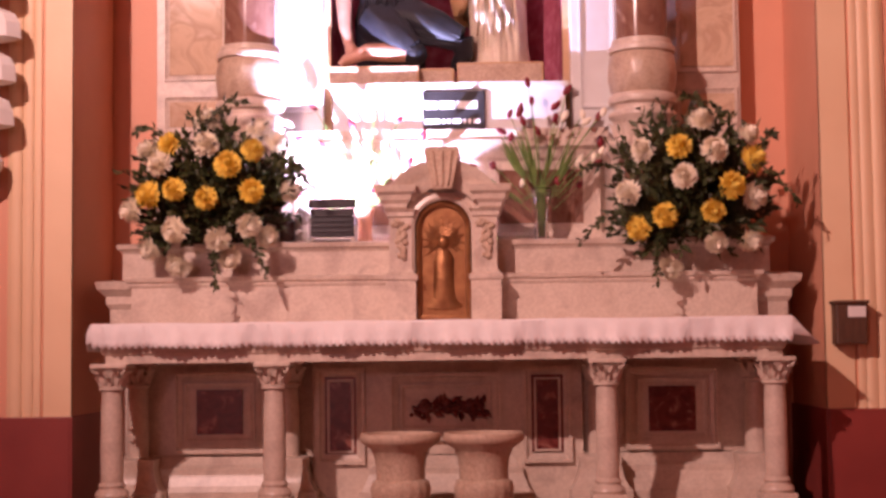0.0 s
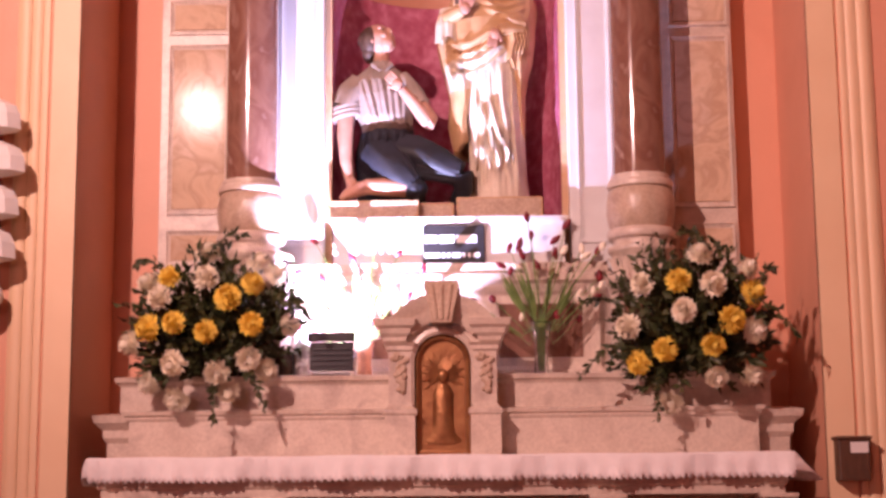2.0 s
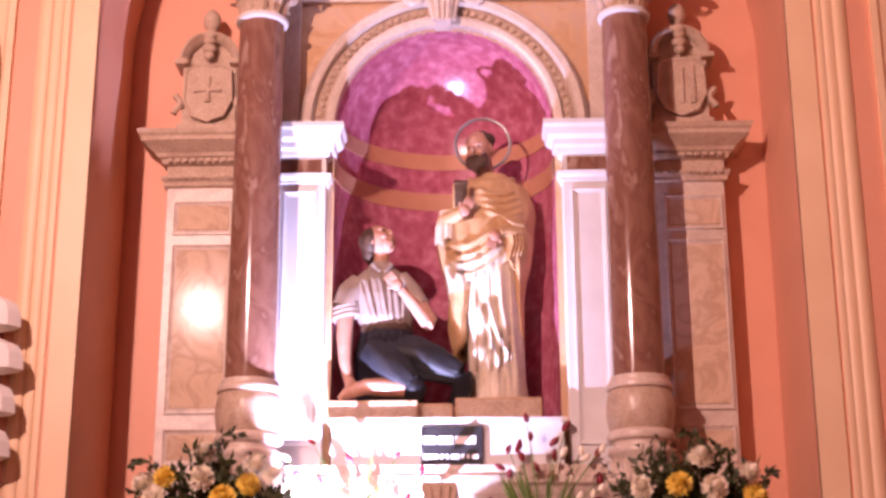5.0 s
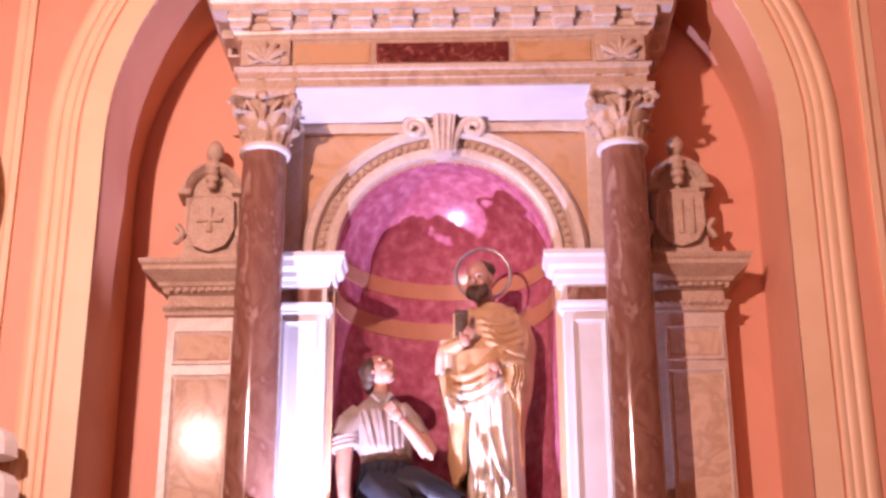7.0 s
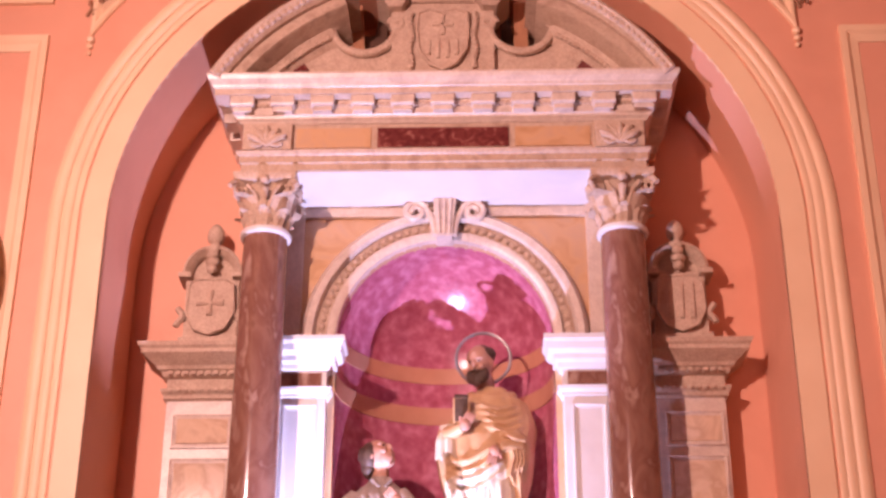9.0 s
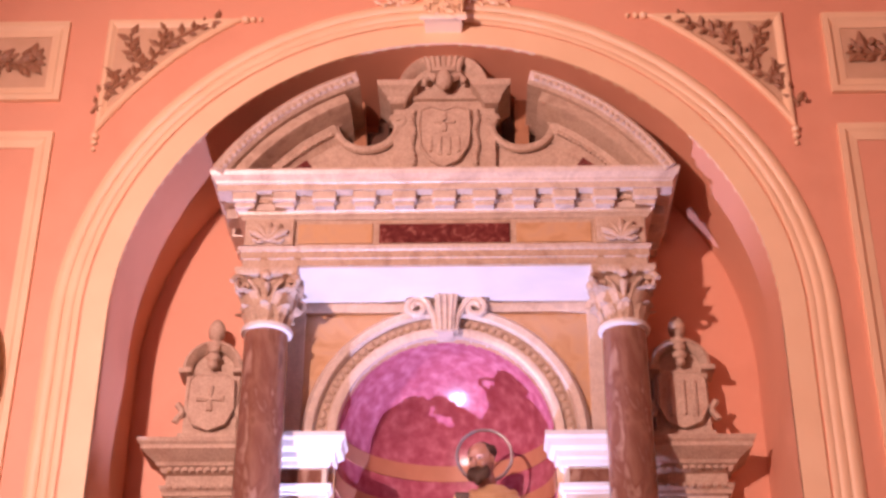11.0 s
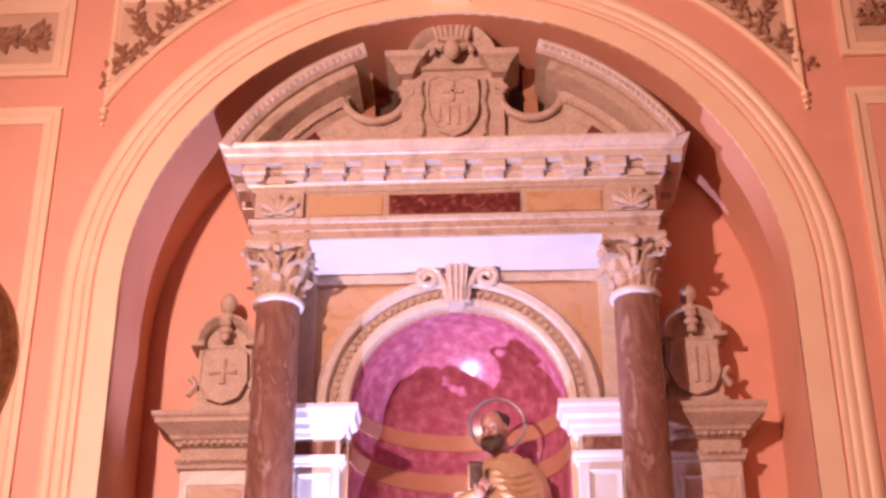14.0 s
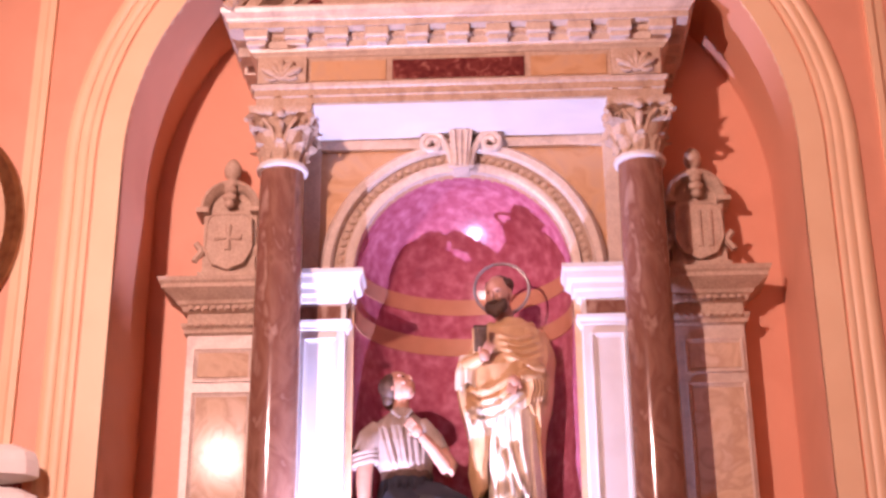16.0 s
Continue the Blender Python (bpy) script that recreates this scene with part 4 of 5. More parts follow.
# side wings of the altarpiece
for s in (-1, 1):
    WING = empty("altarpiece_wing", (s * 1.5, 8.7, 1.49), "marble side wing with siena panels and a carved crest", "altarpiece wing", "altarpiece wings")
    a, b = sorted((s * 1.30, s * 1.725))
    bm = B()
    box(bm, a, b, 8.60, 8.80, 1.49, 3.93, 0.004)
    wing("wing_pilaster", bm, MARBLE)
    bm = B()
    for z0, z1 in ((3.625, 3.845), (2.51, 3.565), (2.20, 2.42), (1.6, 2.1)):
        frame_box(bm, a + 0.05, b - 0.02 if s > 0 else b, z0, z1, 8.60, 0.028, 0.016) if s > 0 else frame_box(bm, a + 0.045, b, z0, z1, 8.60, 0.028, 0.016)
    wing("wing_mouldings", bm, MARBLE)
    for z0, z1 in ((3.655, 3.815), (2.545, 3.53), (2.235, 2.385)):
        bm = B()
        box(bm, a + 0.078, b - 0.032, 8.592, 8.61, z0, z1, 0.003)
        wing("wing_panel", bm, PEACH, "polished peach-coloured marble panel")
    bm = B()
    moulding(bm, a, b, 8.60, 8.80, [(0.0, 3.93), (0.02, 3.94), (0.02, 3.96), (0.035, 3.98), (0.04, 4.0), (0.005, 4.005), (0.005, 4.07), (0.03, 4.08), (0.04, 4.11), (0.06, 4.12), (0.07, 4.14), (0.15, 4.20), (0.15, 4.225), (0.165, 4.24), (0.175, 4.265), (0.0, 4.27)])
    wing("wing_cornice", bm, STONE)
    for k in range(9):
        x = a + (b - a) * (k + 0.5) / 9
        wing("dentil", box(B(), x - 0.014, x + 0.014, 8.535, 8.58, 4.083, 4.108, 0.003), STONE)
        wing("bead", ball(B(), (x, 8.56, 3.985), (0.02, 0.014, 0.014), 0, 8, 5), STONE)
    # crest on the wing
    c = s * 1.49
    bm = B()
    moulding(bm, c - 0.19, c + 0.19, 8.56, 8.75, [(0.01, 4.265), (0.01, 4.31), (0.0, 4.32), (0.0, 4.345)])
    plate(bm, [(c - 0.17, 4.34), (c + 0.17, 4.34), (c + 0.17, 4.78), (c - 0.17, 4.78)], 8.60, 8.74)
    plate(bm, [(c + 0.15 * math.cos(math.pi * k / 14), 4.78 + 0.17 * math.sin(math.pi * k / 14)) for k in range(15)], 8.62, 8.74)
    wing("wing_crest", bm, STONE)
    bm = B()
    arch_band(bm, c, 4.78, [(0.19, 8.74), (0.19, 8.54), (0.17, 8.53), (0.15, 8.56), (0.135, 8.58), (0.135, 8.74)], 0, 180, 20)
    for q in (-1, 1):
        box(bm, *sorted((c + q * 0.13, c + q * 0.215)), 8.53, 8.74, 4.745, 4.78, 0.005)
        tube(bm, [(c + q * (0.195 + 0.02 * math.cos(k * 0.8)), 8.58, 4.42 + 0.02 * k * 0.9) for k in range(8)], 0.022, 6)
    wing("wing_crest_arch", bm, STONE, "", True)
    bm = B()
    sh = [(-0.14, 4.70), (-0.10, 4.735), (0.10, 4.735), (0.14, 4.70), (0.15, 4.5), (0.10, 4.40), (0.0, 4.36), (-0.10, 4.40), (-0.15, 4.5)]
    plate(bm, [(c + x, z) for x, z in sh], 8.555, 8.61)
    bmesh.ops.triangulate(bm, faces=[f for f in bm.faces if len(f.verts) > 4])
    tube(bm, [(c + x, 8.556, z) for x, z in sh + sh[:1]], 0.010, 6)
    if s < 0:
        for q in range(4):
            an = q * math.pi / 2
            tube(bm, [(c, 8.552, 4.57), (c + 0.085 * math.cos(an), 8.552, 4.57 + 0.085 * math.sin(an))], [0.012, 0.022], 8)
    else:
        for q in (-0.07, 0.0, 0.07):
            box(bm, c + q - 0.014, c + q + 0.014, 8.54, 8.56, 4.44, 4.68, 0.003)
    wing("wing_shield", bm, STONE, "carved shield on the wing crest", True)
    bm = B()
    for k, (r, z) in enumerate(((0.035, 4.80), (0.048, 4.85), (0.042, 4.90), (0.05, 4.94))):
        ball(bm, (c, 8.545, z), (r, 0.035, 0.03), 0, 10, 7)
    lathe(bm, [(0.03, 4.95), (0.03, 5.0), (0.05, 5.02), (0.058, 5.06), (0.05, 5.10), (0.03, 5.13), (0.01, 5.145)], (c, 8.60, 0), 16)
    wing("wing_finial", bm, STONE, "carved mask and knob finial", True)
    nearer(WING)

# statue pedestal block with its plaque
PED = empty("statue_pedestal", (0, 8.7, 2.165), "white marble block beneath the statues", "pedestal")
bm = B()
moulding(bm, -0.66, 0.69, 8.45, 9.1, [(0.0, 2.168), (0.0, 2.40), (0.012, 2.41), (0.02, 2.425), (0.02, 2.445)])
under(part("block", bm, WHITE), PED)
PLAQUE = empty("name_plaque", (0.04, 8.4, 2.17), "black plaque with two rows of white lettering", "plaque")
bm = B()
box(bm, -0.137, 0.222, 8.425, 8.448, 2.168, 2.395, 0.003)
under(part("board", bm, BLACK), PLAQUE)
rngp = random.Random(4)
for z0, z1, widths in ((2.29, 2.335, (0.085, 0.10, 0.13)), (2.205, 2.23, (0.10, 0.03, 0.03, 0.06, 0.03, 0.03, 0.05))):
    x = -0.125
    for w in widths:
        bm = B()
        box(bm, x, x + w - 0.012, 8.421, 8.426, z0, z1)
        under(part("lettering", bm, PLASTER), PLAQUE)
        x += w


nearer(PED)
nearer(PLAQUE)

# ---------------------------------------------------------------- tabernacle
TAB = empty("tabernacle", (0, 7.8, 1.05), "carved pale marble tabernacle with a bronze door", "tabernacle")


def tb(name, bm, mat, label="", smooth=False):
    return under(part(name, bm, mat, None, label, smooth), TAB)


TX = -0.01
for s in (-1, 1):
    bm = B()
    a, b = sorted((TX + s * 0.165, TX + s * 0.285))
    moulding(bm, a, b, 7.74, 8.1, [(0.02, 1.05), (0.02, 1.265), (0.03, 1.275), (0.03, 1.295), (0.01, 1.31), (0.0, 1.33), (0.0, 1.60), (0.012, 1.61), (0.012, 1.63), (0.03, 1.645)])
    tb("side_pier", bm, MARBLE)
bm = B()
arch_plate(bm, TX, 0.15, 1.05, 1.545, TX - 0.27, TX + 0.27, 1.74, 7.77, 8.1, 24)
tb("body", bm, MARBLE)
tb("door_arch", arch_band(B(), TX, 1.545, [(0.15, 7.8), (0.15, 7.755), (0.165, 7.745), (0.185, 7.75), (0.19, 7.765), (0.19, 7.8)], 0, 180, 28, legs=1.32), MARBLE, "", True)
# pediment: arched middle between two level shoulders
tp = [(0.0, 0.0), (0.012, 0.012), (0.012, 0.03), (0.03, 0.05), (0.035, 0.075), (0.055, 0.09), (0.065, 0.125)]
for s in (-1, 1):
    bm = B()
    a, b = sorted((TX + s * 0.20, TX + s * 0.30))
    moulding(bm, a, b, 7.735, 8.1, [(o, 1.645 + h) for o, h in tp] + [(0.0, 1.775)])
    tb("shoulder_cornice", bm, MARBLE)
arc = [(0.20, 8.1), (0.20, 7.735), (0.22, 7.722), (0.25, 7.72), (0.28, 7.70), (0.30, 7.685), (0.345, 7.67), (0.35, 8.1)]
tb("arched_cornice", arch_band(B(), TX, 1.56, arc, 38, 142, 30), MARBLE, "", True)
bm = B()
plate(bm, [(TX - 0.05, 1.745), (TX + 0.05, 1.745), (TX + 0.095, 1.945), (TX + 0.085, 1.965), (TX - 0.085, 1.965), (TX - 0.095, 1.945)], 7.64, 8.0)
for x in (-0.028, 0.0, 0.028):
    tube(bm, [(TX + x, 7.64, 1.76), (TX + x * 1.8, 7.638, 1.94)], 0.012, 8)
tb("keystone", bm, STONE, "fluted keystone", True)
for s in (-1, 1):
    bm = B()
    c = TX + s * 0.225
    rg = random.Random(3)
    for k in range(34):
        t = k / 33
        ball(bm, (c + rg.uniform(-0.04, 0.04) * (1 - 0.5 * t), 7.735, 1.585 - 0.19 * t), rg.uniform(0.012, 0.02), 0, 7, 5)
    tb("festoon", bm, STONE, "carved fruit festoon", True)
DOOR = empty("door", (TX, 7.8, 1.05), "", "")
DOOR.parent = TAB
DOOR.matrix_parent_inverse = Matrix.Translation(TAB.location).inverted()
bm = B()
dr = [(-0.148, 0.01), (0.148, 0.01)] + [(0.148 * math.cos(math.pi * k / 20), 0.495 + 0.148 * math.sin(math.pi * k / 20)) for k in range(21)]
plate(bm, dr, 0.0, 0.03)
part("leaf", bm, BRONZE, DOOR, "gilded bronze door leaf")
bm = B()
arch_band(bm, 0, 0.495, [(0.148, 0.01), (0.148, -0.022), (0.135, -0.03), (0.12, -0.022), (0.115, 0.01)], 0, 180, 24, legs=0.01)
box(bm, -0.148, 0.148, -0.025, 0.01, 0.008, 0.035, 0.004)
part("rim", bm, BRONZE, DOOR, smooth=True)
for k in range(26):
    bm = B()
    a = radians(-35 + 250 * k / 25)
    r1 = 0.115 if k % 2 else 0.09
    tube(bm, [(0.03 * math.cos(a), -0.006, 0.43 + 0.03 * math.sin(a)), (r1 * math.cos(a), -0.004, 0.43 + r1 * 1.15 * math.sin(a))], [0.008, 0.003], 6)
    part("ray", bm, BRONZE, DOOR, "", True)
bm = B()
loft(bm, [(0.07, 0, 0, 0.085, 0.018), (0.09, 0, 0, 0.09, 0.02), (0.12, 0, 0, 0.06, 0.025), (0.22, 0, 0, 0.05, 0.028), (0.33, 0, 0, 0.055, 0.03), (0.38, 0, 0, 0.03, 0.022)], 20, lambda a, z: 0.08 * math.sin(a * 7 + z * 20))
ball(bm, (0, -0.012, 0.425), (0.032, 0.026, 0.035))
part("relief", bm, BRONZE, DOOR, "robed relief shape in gilded bronze", True)
nearer(TAB)


# ---------------------------------------------------------------- statues, each one plain mesh
def ridge(u):
    """Soft fold: rounded crest, sharp valley, -1 to 1."""
    w = abs(u - math.floor(u) - 0.5) * 2
    return 1 - 2 * w ** 1.5


def drape(n, amp, lean=0.0, seed=0.0, fine=0.4):
    def f(a, z):
        u = a / (2 * math.pi) * n + z * lean + seed + 0.35 * math.sin(z * 4 + a * 2 + seed)
        v = a / (2 * math.pi) * (n * 2 + 3) - z * lean * 1.4 + seed * 1.7
        return amp * (ridge(u) + fine * ridge(v)) * (0.75 + 0.25 * math.sin(z * 7 + a * 3 + seed))
    return f


def hand(bm, p, d, mi):
    """A palm with four fingers and a thumb, pointing along d."""
    p, d = Vector(p), Vector(d).normalized()
    side = d.cross(Vector((0, 1, 0.2))).normalized()
    ball(bm, p, (0.036, 0.026, 0.042), mi, 12, 9)
    for k in range(4):
        o = side * (k - 1.5) * 0.016
        tube(bm, [p + o + d * 0.02, p + o + d * 0.055 + Vector((0, -0.008, 0)), p + o * 1.1 + d * 0.085], [0.010, 0.009, 0.006], 8, mi)
    tube(bm, [p + side * 0.03, p + side * 0.05 + d * 0.03], [0.011, 0.008], 8, mi)


def face(bm, c, turn, nod, hair_rows, mi_skin, mi_hair, beard):
    """A head with brow, nose, cheeks and hair; turn and nod in degrees."""
    m = Matrix.Translation(c) @ Matrix.Rotation(radians(turn), 4, "Z") @ Matrix.Rotation(radians(nod), 4, "X")

    def blob(p, r, mi, u=14, v=10):
        out = bmesh.ops.create_uvsphere(bm, u_segments=u, v_segments=v, radius=1, matrix=m @ Matrix.Translation(p) @ Matrix.Diagonal((*r, 1)))
        for f in {f for q in out["verts"] for f in q.link_faces}:
            f.material_index = mi
    blob((0, 0, 0.02), (0.078, 0.095, 0.105), mi_skin, 20, 16)
    blob((0, -0.035, -0.05), (0.055, 0.055, 0.06), mi_skin)
    blob((0, -0.098, -0.01), (0.013, 0.020, 0.03), mi_skin, 8, 8)
    blob((0, -0.078, 0.03), (0.06, 0.02, 0.014), mi_skin)
    for s in (-1, 1):
        blob((s * 0.03, -0.085, 0.012), (0.014, 0.009, 0.007), mi_hair, 8, 6)
        blob((s * 0.034, -0.068, -0.022), (0.026, 0.022, 0.024), mi_skin, 10, 8)
        blob((s * 0.078, 0.005, 0.0), (0.012, 0.022, 0.03), mi_skin, 8, 8)
    for k in range(hair_rows):
        a = 2 * math.pi * k / hair_rows
        blob((0.062 * math.cos(a), 0.03 + 0.055 * math.sin(a), 0.065), (0.034, 0.034, 0.04), mi_hair, 10, 8)
    blob((0, 0.04, 0.05), (0.082, 0.075, 0.08), mi_hair)
    blob((0, 0.02, 0.095), (0.06, 0.06, 0.035), mi_hair)
    if beard:
        for k in range(9):
            a = math.pi * (k / 8) - math.pi
            blob((0.055 * math.cos(a), -0.055 + 0.025 * math.sin(a), -0.075 - 0.02 * abs(math.sin(a))), (0.024, 0.024, 0.042), mi_hair, 10, 8)
        blob((0, -0.08, -0.11), (0.034, 0.026, 0.045), mi_hair)
        blob((0, -0.096, -0.048), (0.036, 0.012, 0.009), mi_hair, 8, 6)
    else:
        blob((0, -0.085, -0.05), (0.024, 0.012, 0.01), mi_skin, 8, 6)


def bisect(xs, x):
    """How many of the rising values xs lie at or below x."""
    return sum(1 for q in xs if q <= x)


def sheet(bm, keys, bottom, top, n=180, m=70, fold=None, mi=0, at=(0, 0, 0)):
    """A hanging cloth wrapped round the profile keys, with a bottom edge that rises and falls with the angle."""
    zs = [k[0] for k in keys]
    rings = []
    for j in range(-1, m + 1):
        ring = []
        for k in range(n):
            a = 2 * math.pi * k / n
            z0 = bottom(a)
            z = z0 + (top - z0) * max(j, 0) / m
            i = max(0, min(bisect(zs, z) - 1, len(keys) - 2))
            u = max(0.0, min(1.0, (z - zs[i]) / (zs[i + 1] - zs[i])))
            cx, cy, rx, ry = (p + (q - p) * u for p, q in zip(keys[i][1:], keys[i + 1][1:]))
            g = (1 + (fold(a, z) if fold else 0)) * (0.80 if j < 0 else 1.0)
            ring.append(bm.verts.new((at[0] + cx + rx * g * math.cos(a), at[1] + cy + ry * g * math.sin(a), at[2] + z + (0.02 if j < 0 else 0))))
        rings.append(ring)
    for a, b in zip(rings, rings[1:]):
        for k in range(n):
            bm.faces.new((a[k], a[(k + 1) % n], b[(k + 1) % n], b[k])).material_index = mi
    bm.faces.new(rings[-1]).material_index = mi
    return [v for r in rings for v in r]


def carve(verts, strokes, at, cy):
    """Raise (or sink) folds along strokes of (height, width, points of (x, z)) on the front of a cloth."""
    co = np.array([v.co for v in verts])
    front = np.clip((at[1] + cy - co[:, 1]) / 0.12, 0, 1)
    lift = np.zeros(len(co))
    for h, w, pts in strokes:
        best = np.full(len(co), 9.0)
        fade = np.ones(len(co))
        for i, ((ax, az), (bx, bz)) in enumerate(zip(pts, pts[1:])):
            dx, dz = bx - ax, bz - az
            u = np.clip(((co[:, 0] - at[0] - ax) * dx + (co[:, 2] - at[2] - az) * dz) / (dx * dx + dz * dz), 0, 1)
            d = np.hypot(co[:, 0] - at[0] - ax - u * dx, co[:, 2] - at[2] - az - u * dz)
            along = (i + u) / (len(pts) - 1)
            closer = d < best
            best = np.where(closer, d, best)
            fade = np.where(closer, np.minimum(1, np.minimum(along, 1 - along) * 6 + 0.35), fade)
        lift += h * fade * np.exp(-(best / w) ** 2)
    for v, q in zip(verts, lift * front):
        v.co.y -= q


def bend(ends, sag, n=6):
    """A smooth bow between two ends of (x, z), dipping by sag."""
    (ax, az), (bx, bz) = ends
    return [(ax + (bx - ax) * k / n, az + (bz - az) * k / n - sag * math.sin(math.pi * k / n)) for k in range(n + 1)]


def saint():
    bm = B()
    X, Y, Z = 0.25, 8.86, 2.58
    at = (X, Y, Z)
    box(bm, X - 0.19, X + 0.32, 8.52, 9.05, 2.447, Z, 0.01, mi=5)
    # long tunic
    keys = [(0.0, 0.075, 0, 0.185, 0.20), (0.05, 0.075, 0, 0.175, 0.19), (0.17, 0.07, 0, 0.165, 0.18), (0.50, 0.06, 0, 0.165, 0.18), (1.0, 0.03, 0, 0.19, 0.18), (1.40, 0.04, 0, 0.12, 0.10)]
    verts = sheet(bm, keys, lambda a: 0.0, 1.4, 160, 90, drape(13, 0.035, 0.3), 6, at)
    carve(verts, [(0.035, 0.016, [(x0, 0.86), (x0 * 0.9 + x1 * 0.1, 0.55), (x1, z1)]) for x0, x1, z1 in ((-0.06, -0.085, 0.16), (-0.02, -0.045, 0.12), (0.02, 0.005, 0.13), (0.06, 0.06, 0.14), (0.10, 0.12, 0.18), (0.15, 0.19, 0.05))], at, 0.02)
    # overfold of the tunic that ends in fanning points
    keys = [(0.10, 0.05, -0.03, 0.16, 0.175), (0.40, 0.05, -0.03, 0.165, 0.18), (0.95, 0.03, -0.02, 0.19, 0.19)]
    verts = sheet(bm, keys, lambda a: 0.30 - 0.11 * ridge(a / (2 * math.pi) * 19), 0.95, 190, 50, drape(9, 0.03, 0.4, 0.2), 6, at)
    carve(verts, [(0.045, 0.019, [(0.01, 0.62), (0.07, 0.40), (0.155, 0.25)]), (0.045, 0.018, [(-0.02, 0.55), (0.03, 0.36), (0.085, 0.20)]), (0.04, 0.017, [(-0.04, 0.60), (-0.02, 0.35), (0.015, 0.17)]),
                  (0.04, 0.018, [(-0.07, 0.70), (-0.07, 0.40), (-0.07, 0.19)]), (-0.03, 0.012, [(0.0, 0.62), (0.005, 0.42), (0.02, 0.30)]), (0.03, 0.02, [(0.09, 0.85), (0.10, 0.6), (0.12, 0.42)])], at, -0.02)
    # mantle: hangs long at one side, is gathered across the waist and falls from the other arm
    keys = [(0.25, 0.02, 0.0, 0.21, 0.18), (0.49, 0.0, 0.0, 0.235, 0.19), (0.67, 0.005, 0.0, 0.232, 0.20), (0.80, 0.0, -0.01, 0.255, 0.215), (0.885, 0.0, -0.015, 0.28, 0.225), (1.03, -0.003, -0.015, 0.30, 0.235),
            (1.14, 0.003, -0.01, 0.302, 0.225), (1.22, 0.03, 0.0, 0.285, 0.205), (1.285, 0.04, 0.0, 0.268, 0.19), (1.395, 0.05, 0.0, 0.215, 0.16), (1.45, 0.05, 0, 0.135, 0.115), (1.49, 0.045, -0.01, 0.09, 0.085)]

    def edge(a):
        d = math.degrees(a)
        xs, ys = [0, 20, 90, 170, 195, 222, 240, 262, 285, 305, 322, 338, 360], [0.42, 0.36, 0.30, 0.31, 0.33, 0.36, 0.74, 0.80, 0.86, 0.86, 0.80, 0.42, 0.42]
        i = min(bisect(xs, d) - 1, len(xs) - 2)
        return ys[i] + (ys[i + 1] - ys[i]) * (d - xs[i]) / (xs[i + 1] - xs[i]) + 0.012 * math.sin(a * 17)
    verts = sheet(bm, keys, edge, 1.49, 220, 90, drape(10, 0.022, 1.2, 0.4, 0.6), 0, at)
    folds = []
    for k, (h, w) in enumerate(((0.030, 0.026), (0.022, 0.014), (0.034, 0.022), (0.020, 0.012))):
        folds.append((h, w, bend(((-0.27, 0.99 - 0.05 * k), (0.06 + 0.02 * k, 1.06 - 0.045 * k)), 0.06 + 0.012 * k)))
    folds.append((-0.014, 0.009, bend(((-0.25, 0.965), (0.05, 1.035)), 0.07)))
    folds.append((-0.016, 0.010, bend(((-0.25, 0.865), (0.09, 0.945)), 0.09)))
    for k in range(4):
        folds.append((0.026, 0.016, bend(((-0.05 + 0.02 * k, 1.36 - 0.055 * k), (0.20 + 0.015 * k, 1.35 - 0.045 * k)), 0.05)))
    for k in range(6):
        folds.append((0.036, 0.013, [(0.10 + 0.018 * k, 1.13 + 0.008 * k), (0.165 + 0.022 * k, 1.09), (0.175 + 0.022 * k, 0.98), (0.145 + 0.024 * k, 0.87 + 0.012 * k)]))
        folds.append((-0.018, 0.008, [(0.165 + 0.022 * k, 1.10), (0.186 + 0.022 * k, 0.98), (0.157 + 0.024 * k, 0.87 + 0.012 * k)]))
    for k in range(4):
        folds.append((0.035, 0.016, [(-0.25 + 0.035 * k, 0.88 - 0.03 * k), (-0.225 + 0.03 * k, 0.62), (-0.20 + 0.03 * k, 0.36)]))
    folds += [(0.045, 0.018, [(0.15, 0.88), (0.155, 0.62), (0.20, 0.40)]), (0.04, 0.016, [(0.21, 0.88), (0.215, 0.60), (0.23, 0.40)])]
    carve(verts, folds, at, -0.02)
    for f in {f for v in verts for f in v.link_faces}:
        c = f.calc_center_median()
        x, z = c.x - X, c.z - Z
        if c.y < Y - 0.05 and -0.25 < x < 0.12 and z < 0.90 + 0.25 * (x + 0.1) and z > 0.70:
            f.material_index = 6
    # sleeve cuff hanging from the raised forearm
    verts = sheet(bm, [(0.98, -0.235, -0.17, 0.075, 0.06), (1.10, -0.235, -0.165, 0.07, 0.06), (1.20, -0.22, -0.15, 0.06, 0.05)], lambda a: 1.0 + 0.02 * math.sin(a * 3), 1.21, 60, 20, drape(6, 0.12, 0.5), 6, at)
    tube(bm, [(X - 0.25, Y - 0.15, Z + 1.14), (X - 0.20, Y - 0.21, Z + 1.155), (X - 0.14, Y - 0.25, Z + 1.17)], [0.06, 0.045, 0.032], 14, 0, 0.05)
    hand(bm, (X - 0.125, Y - 0.265, Z + 1.185), (0.35, -0.1, 0.6), 1)
    tube(bm, [(X + 0.20, Y - 0.17, Z + 1.07), (X + 0.12, Y - 0.235, Z + 1.06), (X + 0.08, Y - 0.26, Z + 1.04)], [0.05, 0.040, 0.030], 14, 0, 0.05)
    hand(bm, (X + 0.055, Y - 0.275, Z + 1.01), (-0.25, -0.1, -0.8), 1)
    # bound book held upright, with a rounded head
    box(bm, X - 0.20, X - 0.095, Y - 0.25, Y - 0.205, Z + 1.20, Z + 1.37, 0.012, mi=2)
    tube(bm, [(X - 0.19, Y - 0.228, Z + 1.37), (X - 0.105, Y - 0.228, Z + 1.365)], 0.024, 12, 2)
